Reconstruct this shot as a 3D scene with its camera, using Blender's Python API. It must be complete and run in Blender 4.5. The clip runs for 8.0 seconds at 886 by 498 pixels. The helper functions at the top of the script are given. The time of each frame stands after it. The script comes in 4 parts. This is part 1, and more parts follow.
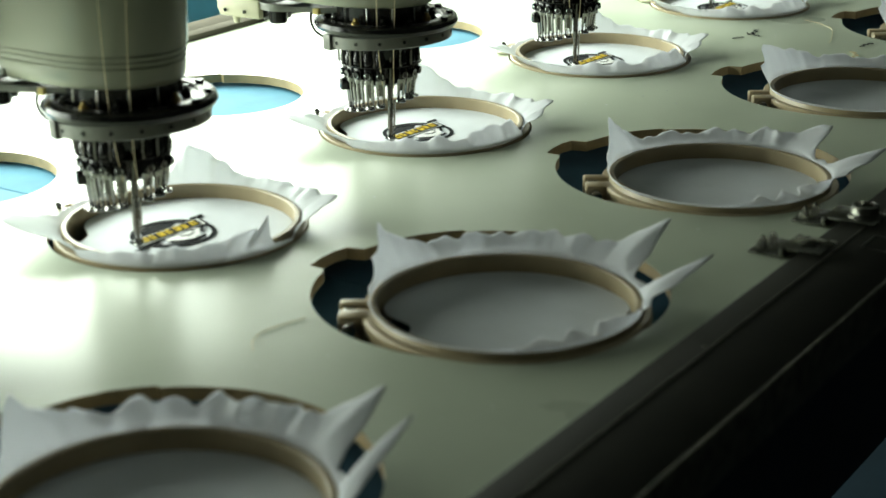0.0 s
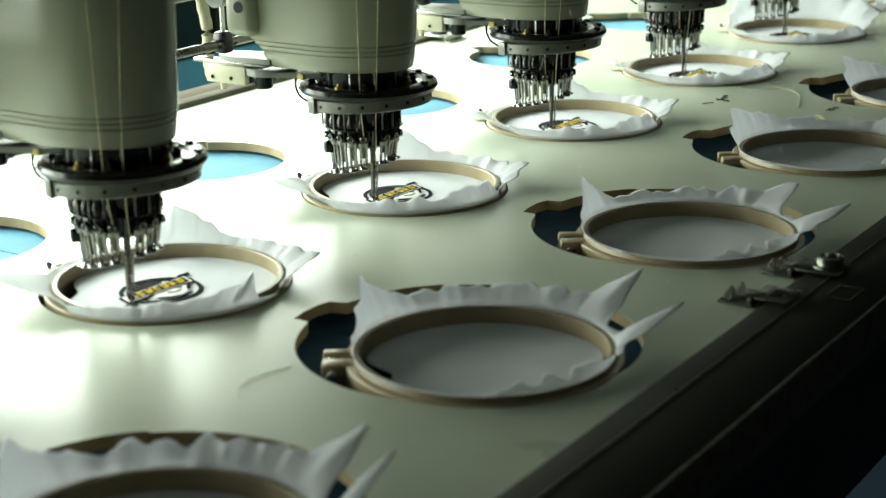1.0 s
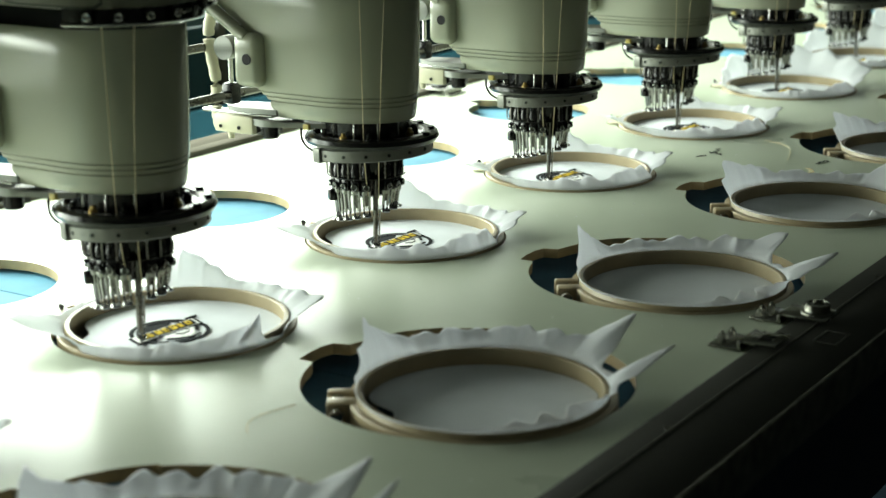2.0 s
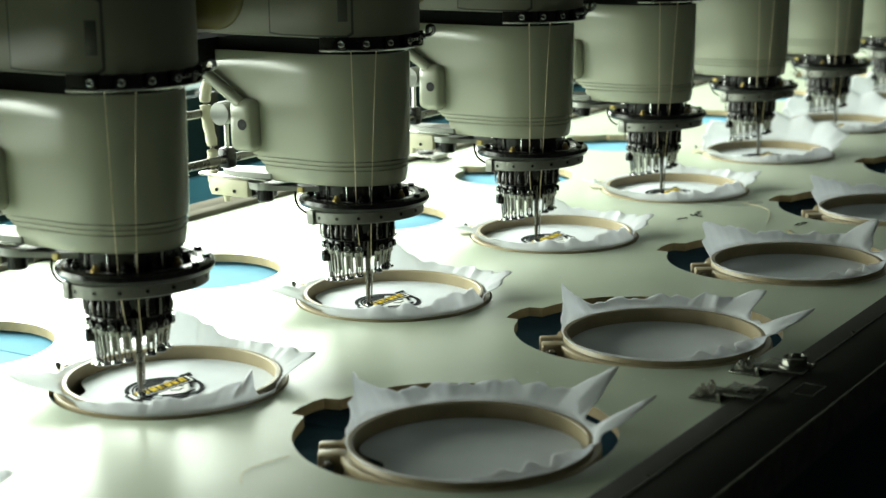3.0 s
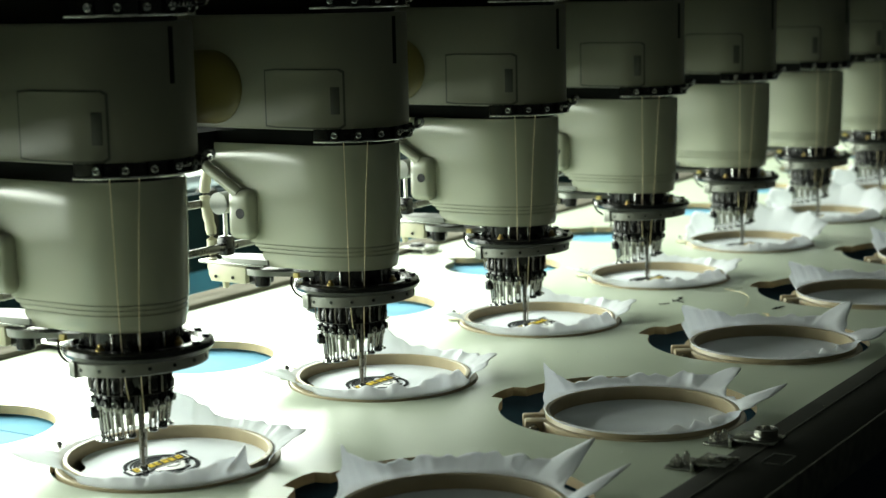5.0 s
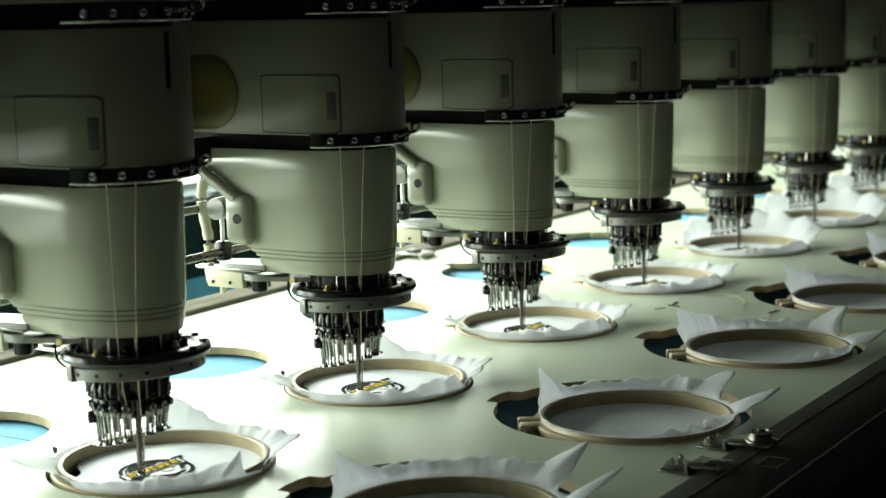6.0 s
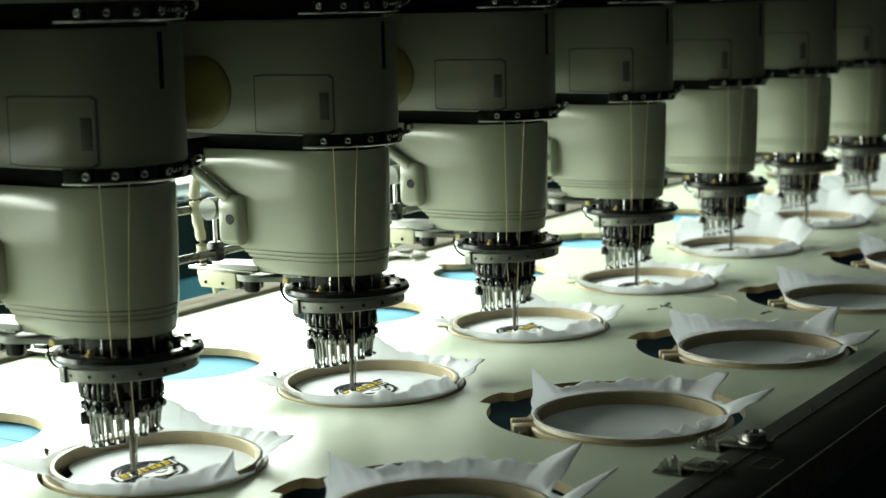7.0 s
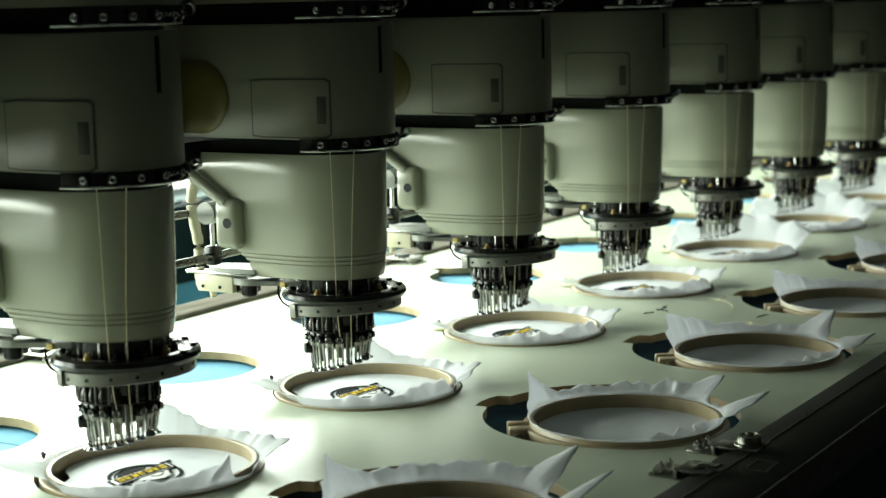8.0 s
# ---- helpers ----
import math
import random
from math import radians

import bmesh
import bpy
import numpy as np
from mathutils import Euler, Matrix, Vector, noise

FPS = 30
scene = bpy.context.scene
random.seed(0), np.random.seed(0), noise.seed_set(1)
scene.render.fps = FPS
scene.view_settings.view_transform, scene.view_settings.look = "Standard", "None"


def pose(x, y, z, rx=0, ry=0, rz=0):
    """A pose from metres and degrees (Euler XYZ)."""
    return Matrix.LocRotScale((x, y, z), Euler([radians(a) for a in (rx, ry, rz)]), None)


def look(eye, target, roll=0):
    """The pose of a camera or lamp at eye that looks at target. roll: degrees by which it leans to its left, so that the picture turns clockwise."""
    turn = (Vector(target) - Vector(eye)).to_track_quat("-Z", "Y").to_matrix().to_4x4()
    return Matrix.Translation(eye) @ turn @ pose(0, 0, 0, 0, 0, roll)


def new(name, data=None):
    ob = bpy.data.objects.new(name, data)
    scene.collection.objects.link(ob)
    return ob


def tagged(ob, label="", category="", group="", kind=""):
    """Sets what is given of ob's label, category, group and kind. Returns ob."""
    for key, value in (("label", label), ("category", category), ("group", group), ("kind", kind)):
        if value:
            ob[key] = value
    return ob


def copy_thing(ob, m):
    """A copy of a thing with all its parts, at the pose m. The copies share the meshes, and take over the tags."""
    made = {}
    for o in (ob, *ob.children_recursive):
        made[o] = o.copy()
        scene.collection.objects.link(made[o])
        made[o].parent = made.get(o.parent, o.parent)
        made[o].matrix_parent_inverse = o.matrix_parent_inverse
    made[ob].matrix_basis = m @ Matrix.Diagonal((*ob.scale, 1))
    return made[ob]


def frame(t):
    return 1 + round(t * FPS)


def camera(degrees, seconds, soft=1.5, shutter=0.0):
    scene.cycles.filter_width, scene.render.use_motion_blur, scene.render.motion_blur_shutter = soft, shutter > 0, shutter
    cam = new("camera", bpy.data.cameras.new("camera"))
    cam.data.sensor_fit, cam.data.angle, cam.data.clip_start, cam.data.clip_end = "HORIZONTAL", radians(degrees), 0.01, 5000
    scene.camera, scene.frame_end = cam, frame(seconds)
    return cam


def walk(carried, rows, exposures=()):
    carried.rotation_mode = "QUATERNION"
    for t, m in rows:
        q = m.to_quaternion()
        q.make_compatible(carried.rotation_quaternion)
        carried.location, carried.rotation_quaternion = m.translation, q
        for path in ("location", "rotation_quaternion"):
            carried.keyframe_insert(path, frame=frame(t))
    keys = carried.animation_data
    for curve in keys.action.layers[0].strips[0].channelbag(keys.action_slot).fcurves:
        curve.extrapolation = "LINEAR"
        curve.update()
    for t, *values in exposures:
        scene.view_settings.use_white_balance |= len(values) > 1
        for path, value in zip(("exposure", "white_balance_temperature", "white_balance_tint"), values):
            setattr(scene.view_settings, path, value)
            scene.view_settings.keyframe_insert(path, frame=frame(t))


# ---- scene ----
# Row pitch of the sewing heads, along x. z = 0 is the top of the moving board.
PITCH = 0.33
# The unseen unit at -2 is added to shade unit 0 from the left.
FIRST, LAST = -2, 8

PATH = [
    (0, (-0.8547, -0.8228, 0.3998), (-0.0721, -0.2988, 0.0638), -0.63),
    (0.5, (-0.8780, -0.8395, 0.4026), (-0.0889, -0.3125, 0.0872), -0.71),
    (1, (-0.8942, -0.8465, 0.3946), (-0.0920, -0.3249, 0.1041), -0.91),
    (1.5, (-0.9143, -0.8570, 0.3999), (-0.1083, -0.3337, 0.1234), -0.61),
    (3, (-0.9705, -0.8878, 0.3978), (-0.1462, -0.3646, 0.1812), -0.73),
    (3.5, (-0.9901, -0.8972, 0.3966), (-0.1639, -0.3704, 0.1968), -0.66),
    (4, (-1.0062, -0.9090, 0.3944), (-0.1781, -0.3779, 0.2150), -0.72),
    (4.5, (-1.0181, -0.9239, 0.3929), (-0.1850, -0.3954, 0.2295), -0.98),
    (6, (-1.0266, -0.9386, 0.3891), (-0.1913, -0.4100, 0.2383), -1.41),
    (6.5, (-1.0233, -0.9369, 0.3890), (-0.1856, -0.4125, 0.2364), -1.47),
    (7, (-1.0262, -0.9342, 0.3887), (-0.1875, -0.4108, 0.2381), -1.35),
    (7.5, (-1.0288, -0.9382, 0.3885), (-0.1875, -0.4182, 0.2404), -1.45),
    (8, (-1.0287, -0.9370, 0.3880), (-0.1889, -0.4145, 0.2403), -1.40),
]
cam = camera(30.0, 8.0)
cam.data.dof.use_dof, cam.data.dof.focus_distance, cam.data.dof.aperture_fstop = True, 1.62, 8.0
walk(cam, [(t, look(eye, target, roll)) for t, eye, target, roll in PATH], [(0, -0.32, 6500, 10), (2, -0.30, 6500, 10), (4, -0.26, 6500, 10), (8, -0.25, 6500, 10)])

# ---- light: an overcast sky through the long window behind the machine ----
world = bpy.data.worlds.new("world")
scene.world = world
world.use_nodes = True
wn = world.node_tree.nodes
sky = wn.new("ShaderNodeTexSky")
sky.sky_type = "NISHITA"
sky.sun_disc = False
sky.sun_elevation, sky.sun_rotation = radians(35), radians(20)
world.node_tree.links.new(sky.outputs[0], wn["Background"].inputs[0])
wn["Background"].inputs[1].default_value = 0.06

WIN_Y, WIN_Z0, WIN_Z1, WIN_X0, WIN_X1 = 1.75, -0.08, 2.6, -2.1, 4.0
LAMP_X1 = 2.6
LAMP_Z0 = -0.04
area = bpy.data.lights.new("window_light", "AREA")
area.shape, area.size, area.size_y, area.energy, area.color = "RECTANGLE", LAMP_X1 - WIN_X0, WIN_Z1 - LAMP_Z0, 590, (0.89, 1.0, 0.86)
window_light = new("window_light", area)
window_light.matrix_basis = look(((WIN_X0 + LAMP_X1) / 2, WIN_Y + 0.1, (LAMP_Z0 + WIN_Z1) / 2), ((WIN_X0 + LAMP_X1) / 2, 0, (LAMP_Z0 + WIN_Z1) / 2))


# ---- materials ----
def material(name, colour, rough=0.5, metal=0.0, scale=30.0, vary=0.12, bump=0.0, bump_scale=200.0, spec=0.5, rvary=0.1, coat=0.0):
    m = bpy.data.materials.new(name)
    m.use_nodes = True
    nt = m.node_tree
    b = nt.nodes["Principled BSDF"]
    b.inputs["Roughness"].default_value = rough
    b.inputs["Metallic"].default_value = metal
    b.inputs["Specular IOR Level"].default_value = spec
    b.inputs["Coat Weight"].default_value, b.inputs["Coat Roughness"].default_value = coat, 0.2
    co = nt.nodes.new("ShaderNodeTexCoord")
    big = nt.nodes.new("ShaderNodeTexNoise")
    big.inputs["Scale"].default_value, big.inputs["Detail"].default_value = scale, 6
    nt.links.new(co.outputs["Object"], big.inputs["Vector"])
    ramp = nt.nodes.new("ShaderNodeMapRange")
    ramp.inputs["From Min"].default_value, ramp.inputs["From Max"].default_value = 0.25, 0.75
    ramp.inputs["To Min"].default_value, ramp.inputs["To Max"].default_value = 1 - vary, 1 + vary
    nt.links.new(big.outputs["Fac"], ramp.inputs["Value"])
    mix = nt.nodes.new("ShaderNodeMix")
    mix.data_type, mix.blend_type = "RGBA", "MULTIPLY"
    mix.inputs["Factor"].default_value = 1
    mix.inputs["A"].default_value = (*colour, 1)
    nt.links.new(ramp.outputs["Result"], mix.inputs["B"])
    nt.links.new(mix.outputs["Result"], b.inputs["Base Color"])
    rr = nt.nodes.new("ShaderNodeMapRange")
    rr.inputs["To Min"].default_value, rr.inputs["To Max"].default_value = max(0.02, rough - rvary), min(1, rough + rvary)
    fine = nt.nodes.new("ShaderNodeTexNoise")
    fine.inputs["Scale"].default_value, fine.inputs["Detail"].default_value = bump_scale, 4
    nt.links.new(co.outputs["Object"], fine.inputs["Vector"])
    nt.links.new(big.outputs["Fac"], rr.inputs["Value"])
    nt.links.new(rr.outputs["Result"], b.inputs["Roughness"])
    if bump:
        bp = nt.nodes.new("ShaderNodeBump")
        bp.inputs["Strength"].default_value, bp.inputs["Distance"].default_value = bump, 0.001
        nt.links.new(fine.outputs["Fac"], bp.inputs["Height"])
        nt.links.new(bp.outputs["Normal"], b.inputs["Normal"])
    return m


BOARD = material("cream laminate", (0.52, 0.572, 0.455), 0.29, scale=5, vary=0.09, bump=0.05, bump_scale=60, rvary=0.05, spec=0.27)
PLY = material("plywood edge", (0.31, 0.235, 0.12), 0.6, scale=60, vary=0.25)
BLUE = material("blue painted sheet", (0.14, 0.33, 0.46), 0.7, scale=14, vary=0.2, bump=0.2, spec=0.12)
# Blue of the front panels, darkened for the shade inside the cut-outs.
SHADED_BLUE = material("shaded blue sheet", (0.045, 0.105, 0.15), 0.9, scale=20, vary=0.25, bump=0.4, bump_scale=700, spec=0.1)
NAVY = material("dark blue cloth", (0.012, 0.022, 0.04), 0.8, scale=9, vary=0.3)
RAIL = material("black painted rail", (0.015, 0.015, 0.011), 0.6, spec=0.2, scale=20, vary=0.4, bump=0.2)
WORN = material("worn dark metal", (0.13, 0.128, 0.105), 0.5, 0.6, scale=90, vary=0.6, rvary=0.2)
ALU = material("grey worn rail", (0.14, 0.13, 0.11), 0.95, 0.0, spec=0.0, scale=12, vary=0.25)
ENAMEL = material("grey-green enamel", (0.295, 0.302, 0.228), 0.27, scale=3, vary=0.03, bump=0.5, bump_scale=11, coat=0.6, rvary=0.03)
# Same enamel for the upper housings, with their shade put into the colour.
SHADED_ENAMEL = material("shaded grey-green enamel", (0.165, 0.163, 0.120), 0.42, scale=3, vary=0.03, bump=0.03, bump_scale=60, coat=0.1, rvary=0.03)
BLACK = material("black metal", (0.012, 0.012, 0.012), 0.22, 0.3, scale=40, vary=0.3)
MATT = material("matt black metal", (0.006, 0.006, 0.006), 0.6, 0.0, spec=0.12, scale=40, vary=0.3)
STEEL = material("polished steel", (0.55, 0.55, 0.53), 0.22, 1.0, scale=50, vary=0.2)
GREY = material("grey cast metal", (0.15, 0.153, 0.135), 0.4, 0.7, scale=40, vary=0.25)
HOOP = material("beige hoop plastic", (0.33, 0.265, 0.16), 0.4, scale=40, vary=0.12, bump=0.1)
CLOTH = material("white cloth", (0.83, 0.84, 0.87), 0.85, scale=30, vary=0.04, bump=0.35, bump_scale=900)
BACKED = material("backed white cloth", (0.73, 0.76, 0.80), 0.85, scale=30, vary=0.05, bump=0.4, bump_scale=900)


def let_through(m, share, colour):
    nt = m.node_tree
    tr = nt.nodes.new("ShaderNodeBsdfTranslucent")
    tr.inputs["Color"].default_value = (*colour, 1)
    mix = nt.nodes.new("ShaderNodeMixShader")
    mix.inputs[0].default_value = share
    out = nt.nodes["Material Output"]
    nt.links.new(nt.nodes["Principled BSDF"].outputs[0], mix.inputs[1])
    nt.links.new(tr.outputs[0], mix.inputs[2])
    nt.links.new(mix.outputs[0], out.inputs["Surface"])


let_through(CLOTH, 0.52, (0.87, 0.885, 0.92))
THREAD_BLACK = material("black thread", (0.010, 0.011, 0.014), 0.9, spec=0.1, scale=300, vary=0.4, bump=0.8, bump_scale=900)
THREAD_YELLOW = material("yellow thread", (0.60, 0.42, 0.03), 0.9, spec=0.1, scale=300, vary=0.3, bump=0.8, bump_scale=900)
THREAD_WHITE = material("white thread", (0.8, 0.8, 0.78), 0.6, scale=300, vary=0.1, bump=0.8, bump_scale=900)
THREAD_GOLD = material("gold thread", (0.74, 0.62, 0.38), 0.5, scale=300, vary=0.2)
BRASS = material("brass", (0.45, 0.32, 0.12), 0.3, 1.0, scale=60, vary=0.2)
CAST = material("pale cast metal", (0.25, 0.255, 0.235), 0.35, 0.5, scale=40, vary=0.15)
RECESS = material("dark recess", (0.045, 0.047, 0.038), 0.5, scale=20, vary=0.2)
TAB = material("yellowed plastic", (0.42, 0.33, 0.09), 0.5, scale=40, vary=0.2)
CREAM = material("cream plastic", (0.54, 0.51, 0.37), 0.45, scale=30, vary=0.1)
YELLOW = material("yellowed cover", (0.10, 0.080, 0.020), 0.45, scale=20, vary=0.2)
TEAL = material("teal board", (0.004, 0.014, 0.018), 0.8, spec=0.1, scale=5, vary=0.35)
BLUED = material("dark steel", (0.13, 0.125, 0.115), 0.28, 1.0, scale=60, vary=0.3)
KICK = material("blue board", (0.05, 0.22, 0.38), 0.6, scale=6, vary=0.2)
NEEDLE = material("dull steel", (0.30, 0.30, 0.29), 0.25, 1.0, scale=60, vary=0.3)
CLIPS = material("worn zinc", (0.28, 0.28, 0.25), 0.25, 1.0, scale=60, vary=0.3)
WALL = material("dark teal wall", (0.025, 0.05, 0.055), 0.8, scale=6, vary=0.3)
# Near-black so that the unseen walls and ceiling return little fill light.
LOW_FILL = material("low-fill plaster", (0.018, 0.020, 0.018), 0.9, scale=4, vary=0.2)
FLOOR = material("dark floor", (0.006, 0.013, 0.019), 0.9, spec=0.1, scale=6, vary=0.3)


# ---- mesh helpers ----
def mesh_object(name, bm, mats, smooth=35):
    me = bpy.data.meshes.new(name)
    bmesh.ops.recalc_face_normals(bm, faces=bm.faces)
    bm.to_mesh(me)
    bm.free()
    for m in mats if isinstance(mats, (list, tuple)) else [mats]:
        me.materials.append(m)
    if smooth:
        me.shade_smooth()
        me.set_sharp_from_angle(angle=radians(smooth))
    return new(name, me)


def part(name, bm, mats, parent, label="", smooth=35):
    ob = mesh_object(name, bm, mats, smooth)
    ob.parent = parent
    return tagged(ob, label)


def empty(name, label, category, group="", m=None):
    ob = tagged(new(name), label, category, group)
    if m is not None:
        ob.matrix_basis = m
    return ob


def box(x0, x1, y0, y1, z0, z1, bevel=0.0, seg=2, bm=None, turn=None):
    bm = bm or bmesh.new()
    m = Matrix.Translation(((x0 + x1) / 2, (y0 + y1) / 2, (z0 + z1) / 2)) @ Matrix.Diagonal((x1 - x0, y1 - y0, z1 - z0, 1))
    if turn is not None:
        m = turn @ m
    vs = bmesh.ops.create_cube(bm, size=1, matrix=m)["verts"]
    if bevel:
        bmesh.ops.bevel(bm, geom=list({e for v in vs for e in v.link_edges}), offset=bevel, segments=seg, affect="EDGES", profile=0.5)
    return bm


def rod(a, b, r, seg=10, bm=None, r2=None):
    bm = bm or bmesh.new()
    a, b = Vector(a), Vector(b)
    m = Matrix.Translation((a + b) / 2) @ (b - a).to_track_quat("Z", "Y").to_matrix().to_4x4()
    bmesh.ops.create_cone(bm, cap_ends=True, segments=seg, radius1=r, radius2=r if r2 is None else r2, depth=(b - a).length, matrix=m)
    return bm


def lathe(profile, seg=48, bm=None, at=(0, 0), a0=0.0, a1=360.0, closed=False):
    """Turns (radius, z) pairs about a vertical axis."""
    bm = bm or bmesh.new()
    full = a1 - a0 >= 359.9
    rings = []
    for k in range(seg if full else seg + 1):
        a = radians(a0 + (a1 - a0) * k / seg)
        rings.append([bm.verts.new((at[0] + r * math.cos(a), at[1] + r * math.sin(a), z)) for r, z in profile])
    n = len(profile)
    for k in range(len(rings) if full else len(rings) - 1):
        p, q = rings[k], rings[(k + 1) % len(rings)]
        for j in range(n if closed else n - 1):
            bm.faces.new((p[j], q[j], q[(j + 1) % n], p[(j + 1) % n]))
    if closed and not full:
        bm.faces.new(rings[0])
        bm.faces.new(rings[-1][::-1])
    return bm


def tube(points, r, seg=8, bm=None, ridges=0.0):
    bm = bm or bmesh.new()
    pts = [Vector(p) for p in points]
    rings = []
    for i, p in enumerate(pts):
        d = (pts[min(i + 1, len(pts) - 1)] - pts[max(i - 1, 0)]).normalized()
        q = d.to_track_quat("Z", "Y")
        rr = r * (1 + (ridges if i % 2 else -ridges))
        rings.append([bm.verts.new(p + q @ Vector((rr * math.cos(2 * math.pi * k / seg), rr * math.sin(2 * math.pi * k / seg), 0))) for k in range(seg)])
    for p, q in zip(rings, rings[1:]):
        for k in range(seg):
            bm.faces.new((p[k], p[(k + 1) % seg], q[(k + 1) % seg], q[k]))
    bm.faces.new(rings[0][::-1])
    bm.faces.new(rings[-1])
    return bm


def curve_points(ctrl, n):
    """A smooth way through a few points."""
    ctrl = [Vector(c) for c in ctrl]
    c = [2 * ctrl[0] - ctrl[1], *ctrl, 2 * ctrl[-1] - ctrl[-2]]
    out = []
    for i in range(1, len(c) - 2):
        for k in range(n):
            t = k / n
            p0, p1, p2, p3 = c[i - 1 : i + 3]
            out.append(0.5 * (2 * p1 + (p2 - p0) * t + (2 * p0 - 5 * p1 + 4 * p2 - p3) * t * t + (3 * p1 - p0 - 3 * p2 + p3) * t**3))
    return [*out, ctrl[-1]]


def prism(loop, z0, z1, bm=None, bevel=0.0, holes=()):
    """Extrudes a flat outline, with holes, between two heights."""
    bm = bm or bmesh.new()
    edges = []
    for ring in (loop, *holes):
        vs = [bm.verts.new((x, y, z0)) for x, y in ring]
        edges += [bm.edges.new((vs[i], vs[(i + 1) % len(vs)])) for i in range(len(vs))]
    faces = [g for g in bmesh.ops.triangle_fill(bm, edges=edges, use_beauty=True, use_dissolve=False)["geom"] if isinstance(g, bmesh.types.BMFace)]
    top = bmesh.ops.extrude_face_region(bm, geom=faces)
    bmesh.ops.translate(bm, verts=[g for g in top["geom"] if isinstance(g, bmesh.types.BMVert)], vec=(0, 0, z1 - z0))
    return bm


# ---- the moving board with its rails ----
BX, BY, CX, CY = 0.0142, -0.2672, -0.0055, 0.2400
X0, X1 = -1.15, 3.6
HX, HY = -0.026, 0.017


def hole_outline(cx, cy, radius, notch):
    """A round cut-out; notch: angle and radius, in turn, of the recess for the hoop's clamp."""
    out, first, last = [], notch[0][0], notch[-1][0]
    for k in range(90):
        a = 4 * k
        if not first <= a <= last:
            out.append((a, radius))
        elif out[-1][0] < first:
            out += notch
    return [(cx + r * math.cos(radians(a)), cy + r * math.sin(radians(a))) for a, r in out]


FRONT_NOTCH = [(40.5, 0.1208), (41.5, 0.1238), (48, 0.1238), (56, 0.1236), (64, 0.1226), (72, 0.1212), (80.5, 0.1210), (83, 0.1335), (88, 0.1352), (95, 0.1352), (102, 0.1345), (103, 0.1225), (106.5, 0.1208)]
REAR_NOTCH = [(38, 0.0820), (40, 0.0862), (48, 0.0850), (58, 0.0850), (66, 0.0925), (71, 0.1040), (80, 0.1090), (84, 0.0900), (87.5, 0.0820)]


def build_board():
    thing = empty("embroidery_table", "cream laminate embroidery board with round cut-outs and dark edge rails", "machine table")
    holes = []
    for i in range(FIRST, LAST + 2):
        holes.append(hole_outline(i * PITCH + BX, BY, 0.1208, FRONT_NOTCH))
        holes.append(hole_outline(i * PITCH + CX, CY, 0.0820, REAR_NOTCH))
        notched = [(0.0968 if not 82 < 5 * k < 113 else 0.1120, radians(5 * k)) for k in range(72)]
        holes.append([(i * PITCH + r * math.cos(a), r * math.sin(a)) for r, a in notched])
    loop = [(X0, -0.415), (X1, -0.415), (X1, 0.425), (X0, 0.425)]
    bm = prism(loop, -0.0088, 0.0, holes=holes)
    bm.normal_update()
    for f in bm.faces:
        f.material_index = 0 if abs(f.normal.z) > 0.5 else 1
    part("board", bm, [BOARD, PLY], thing, smooth=30)
    bm = box(X0, X1, -0.4885, -0.417, -0.03, 0.004, 0.003)
    part("front_rail", bm, RAIL, thing, "black painted edge rail")
    bm = box(X0, X1, -0.4912, -0.4887, -0.03, 0.0046, 0.0008)
    part("rail_edging", bm, WORN, thing, "worn metal edge strip")
    part("rail_bead", box(X0, X1, -0.4400, -0.4385, 0.0036, 0.0050, 0.0004), WORN, thing)
    bm = box(X0, X1, 0.427, 0.447, -0.02, 0.006, 0.002)
    box(X0, X1, 0.452, 0.485, -0.02, 0.004, 0.002, bm=bm)
    box(X0, X1, 0.444, 0.455, -0.02, -0.004, bm=bm)
    part("back_rail", bm, ALU, thing, "grooved grey aluminium rail")
    for x, knob in ((0.172, False), (0.252, True)):
        build_clip(thing, x, knob)
    part("rail_label", strip([Vector(p) for p in ((0.214, -0.452), (0.244, -0.452), (0.244, -0.470), (0.214, -0.470), (0.214, -0.452))], 0.0012, 0.003, 0.0046), GREY, thing, "small rectangular label frame")
    for x in (-0.06, 0.27, 1.02, 1.86):
        bc = part("back_clip", box(x, x + 0.042, 0.396, 0.440, 0.0065, 0.0085, 0.0006), CLIPS, thing, "pale bent metal clip")
        box_foot = box(x, x + 0.042, 0.388, 0.398, 0.0004, 0.0024, 0.0004)
        box(x, x + 0.042, 0.3955, 0.3985, 0.0004, 0.0085, 0.0004, bm=box_foot)
        part("clip_foot", box_foot, CLIPS, bc)
        part("clip_nut", box(x + 0.012, x + 0.030, 0.412, 0.430, 0.0085, 0.0125, 0.001), BLACK, bc)
    for k in range(9):
        x = X0 + 0.3 + 0.42 * k
        part("rail_screw", rod((x, -0.436, 0.003), (x, -0.436, 0.0052), 0.0018, 12), STEEL, thing)
    return thing


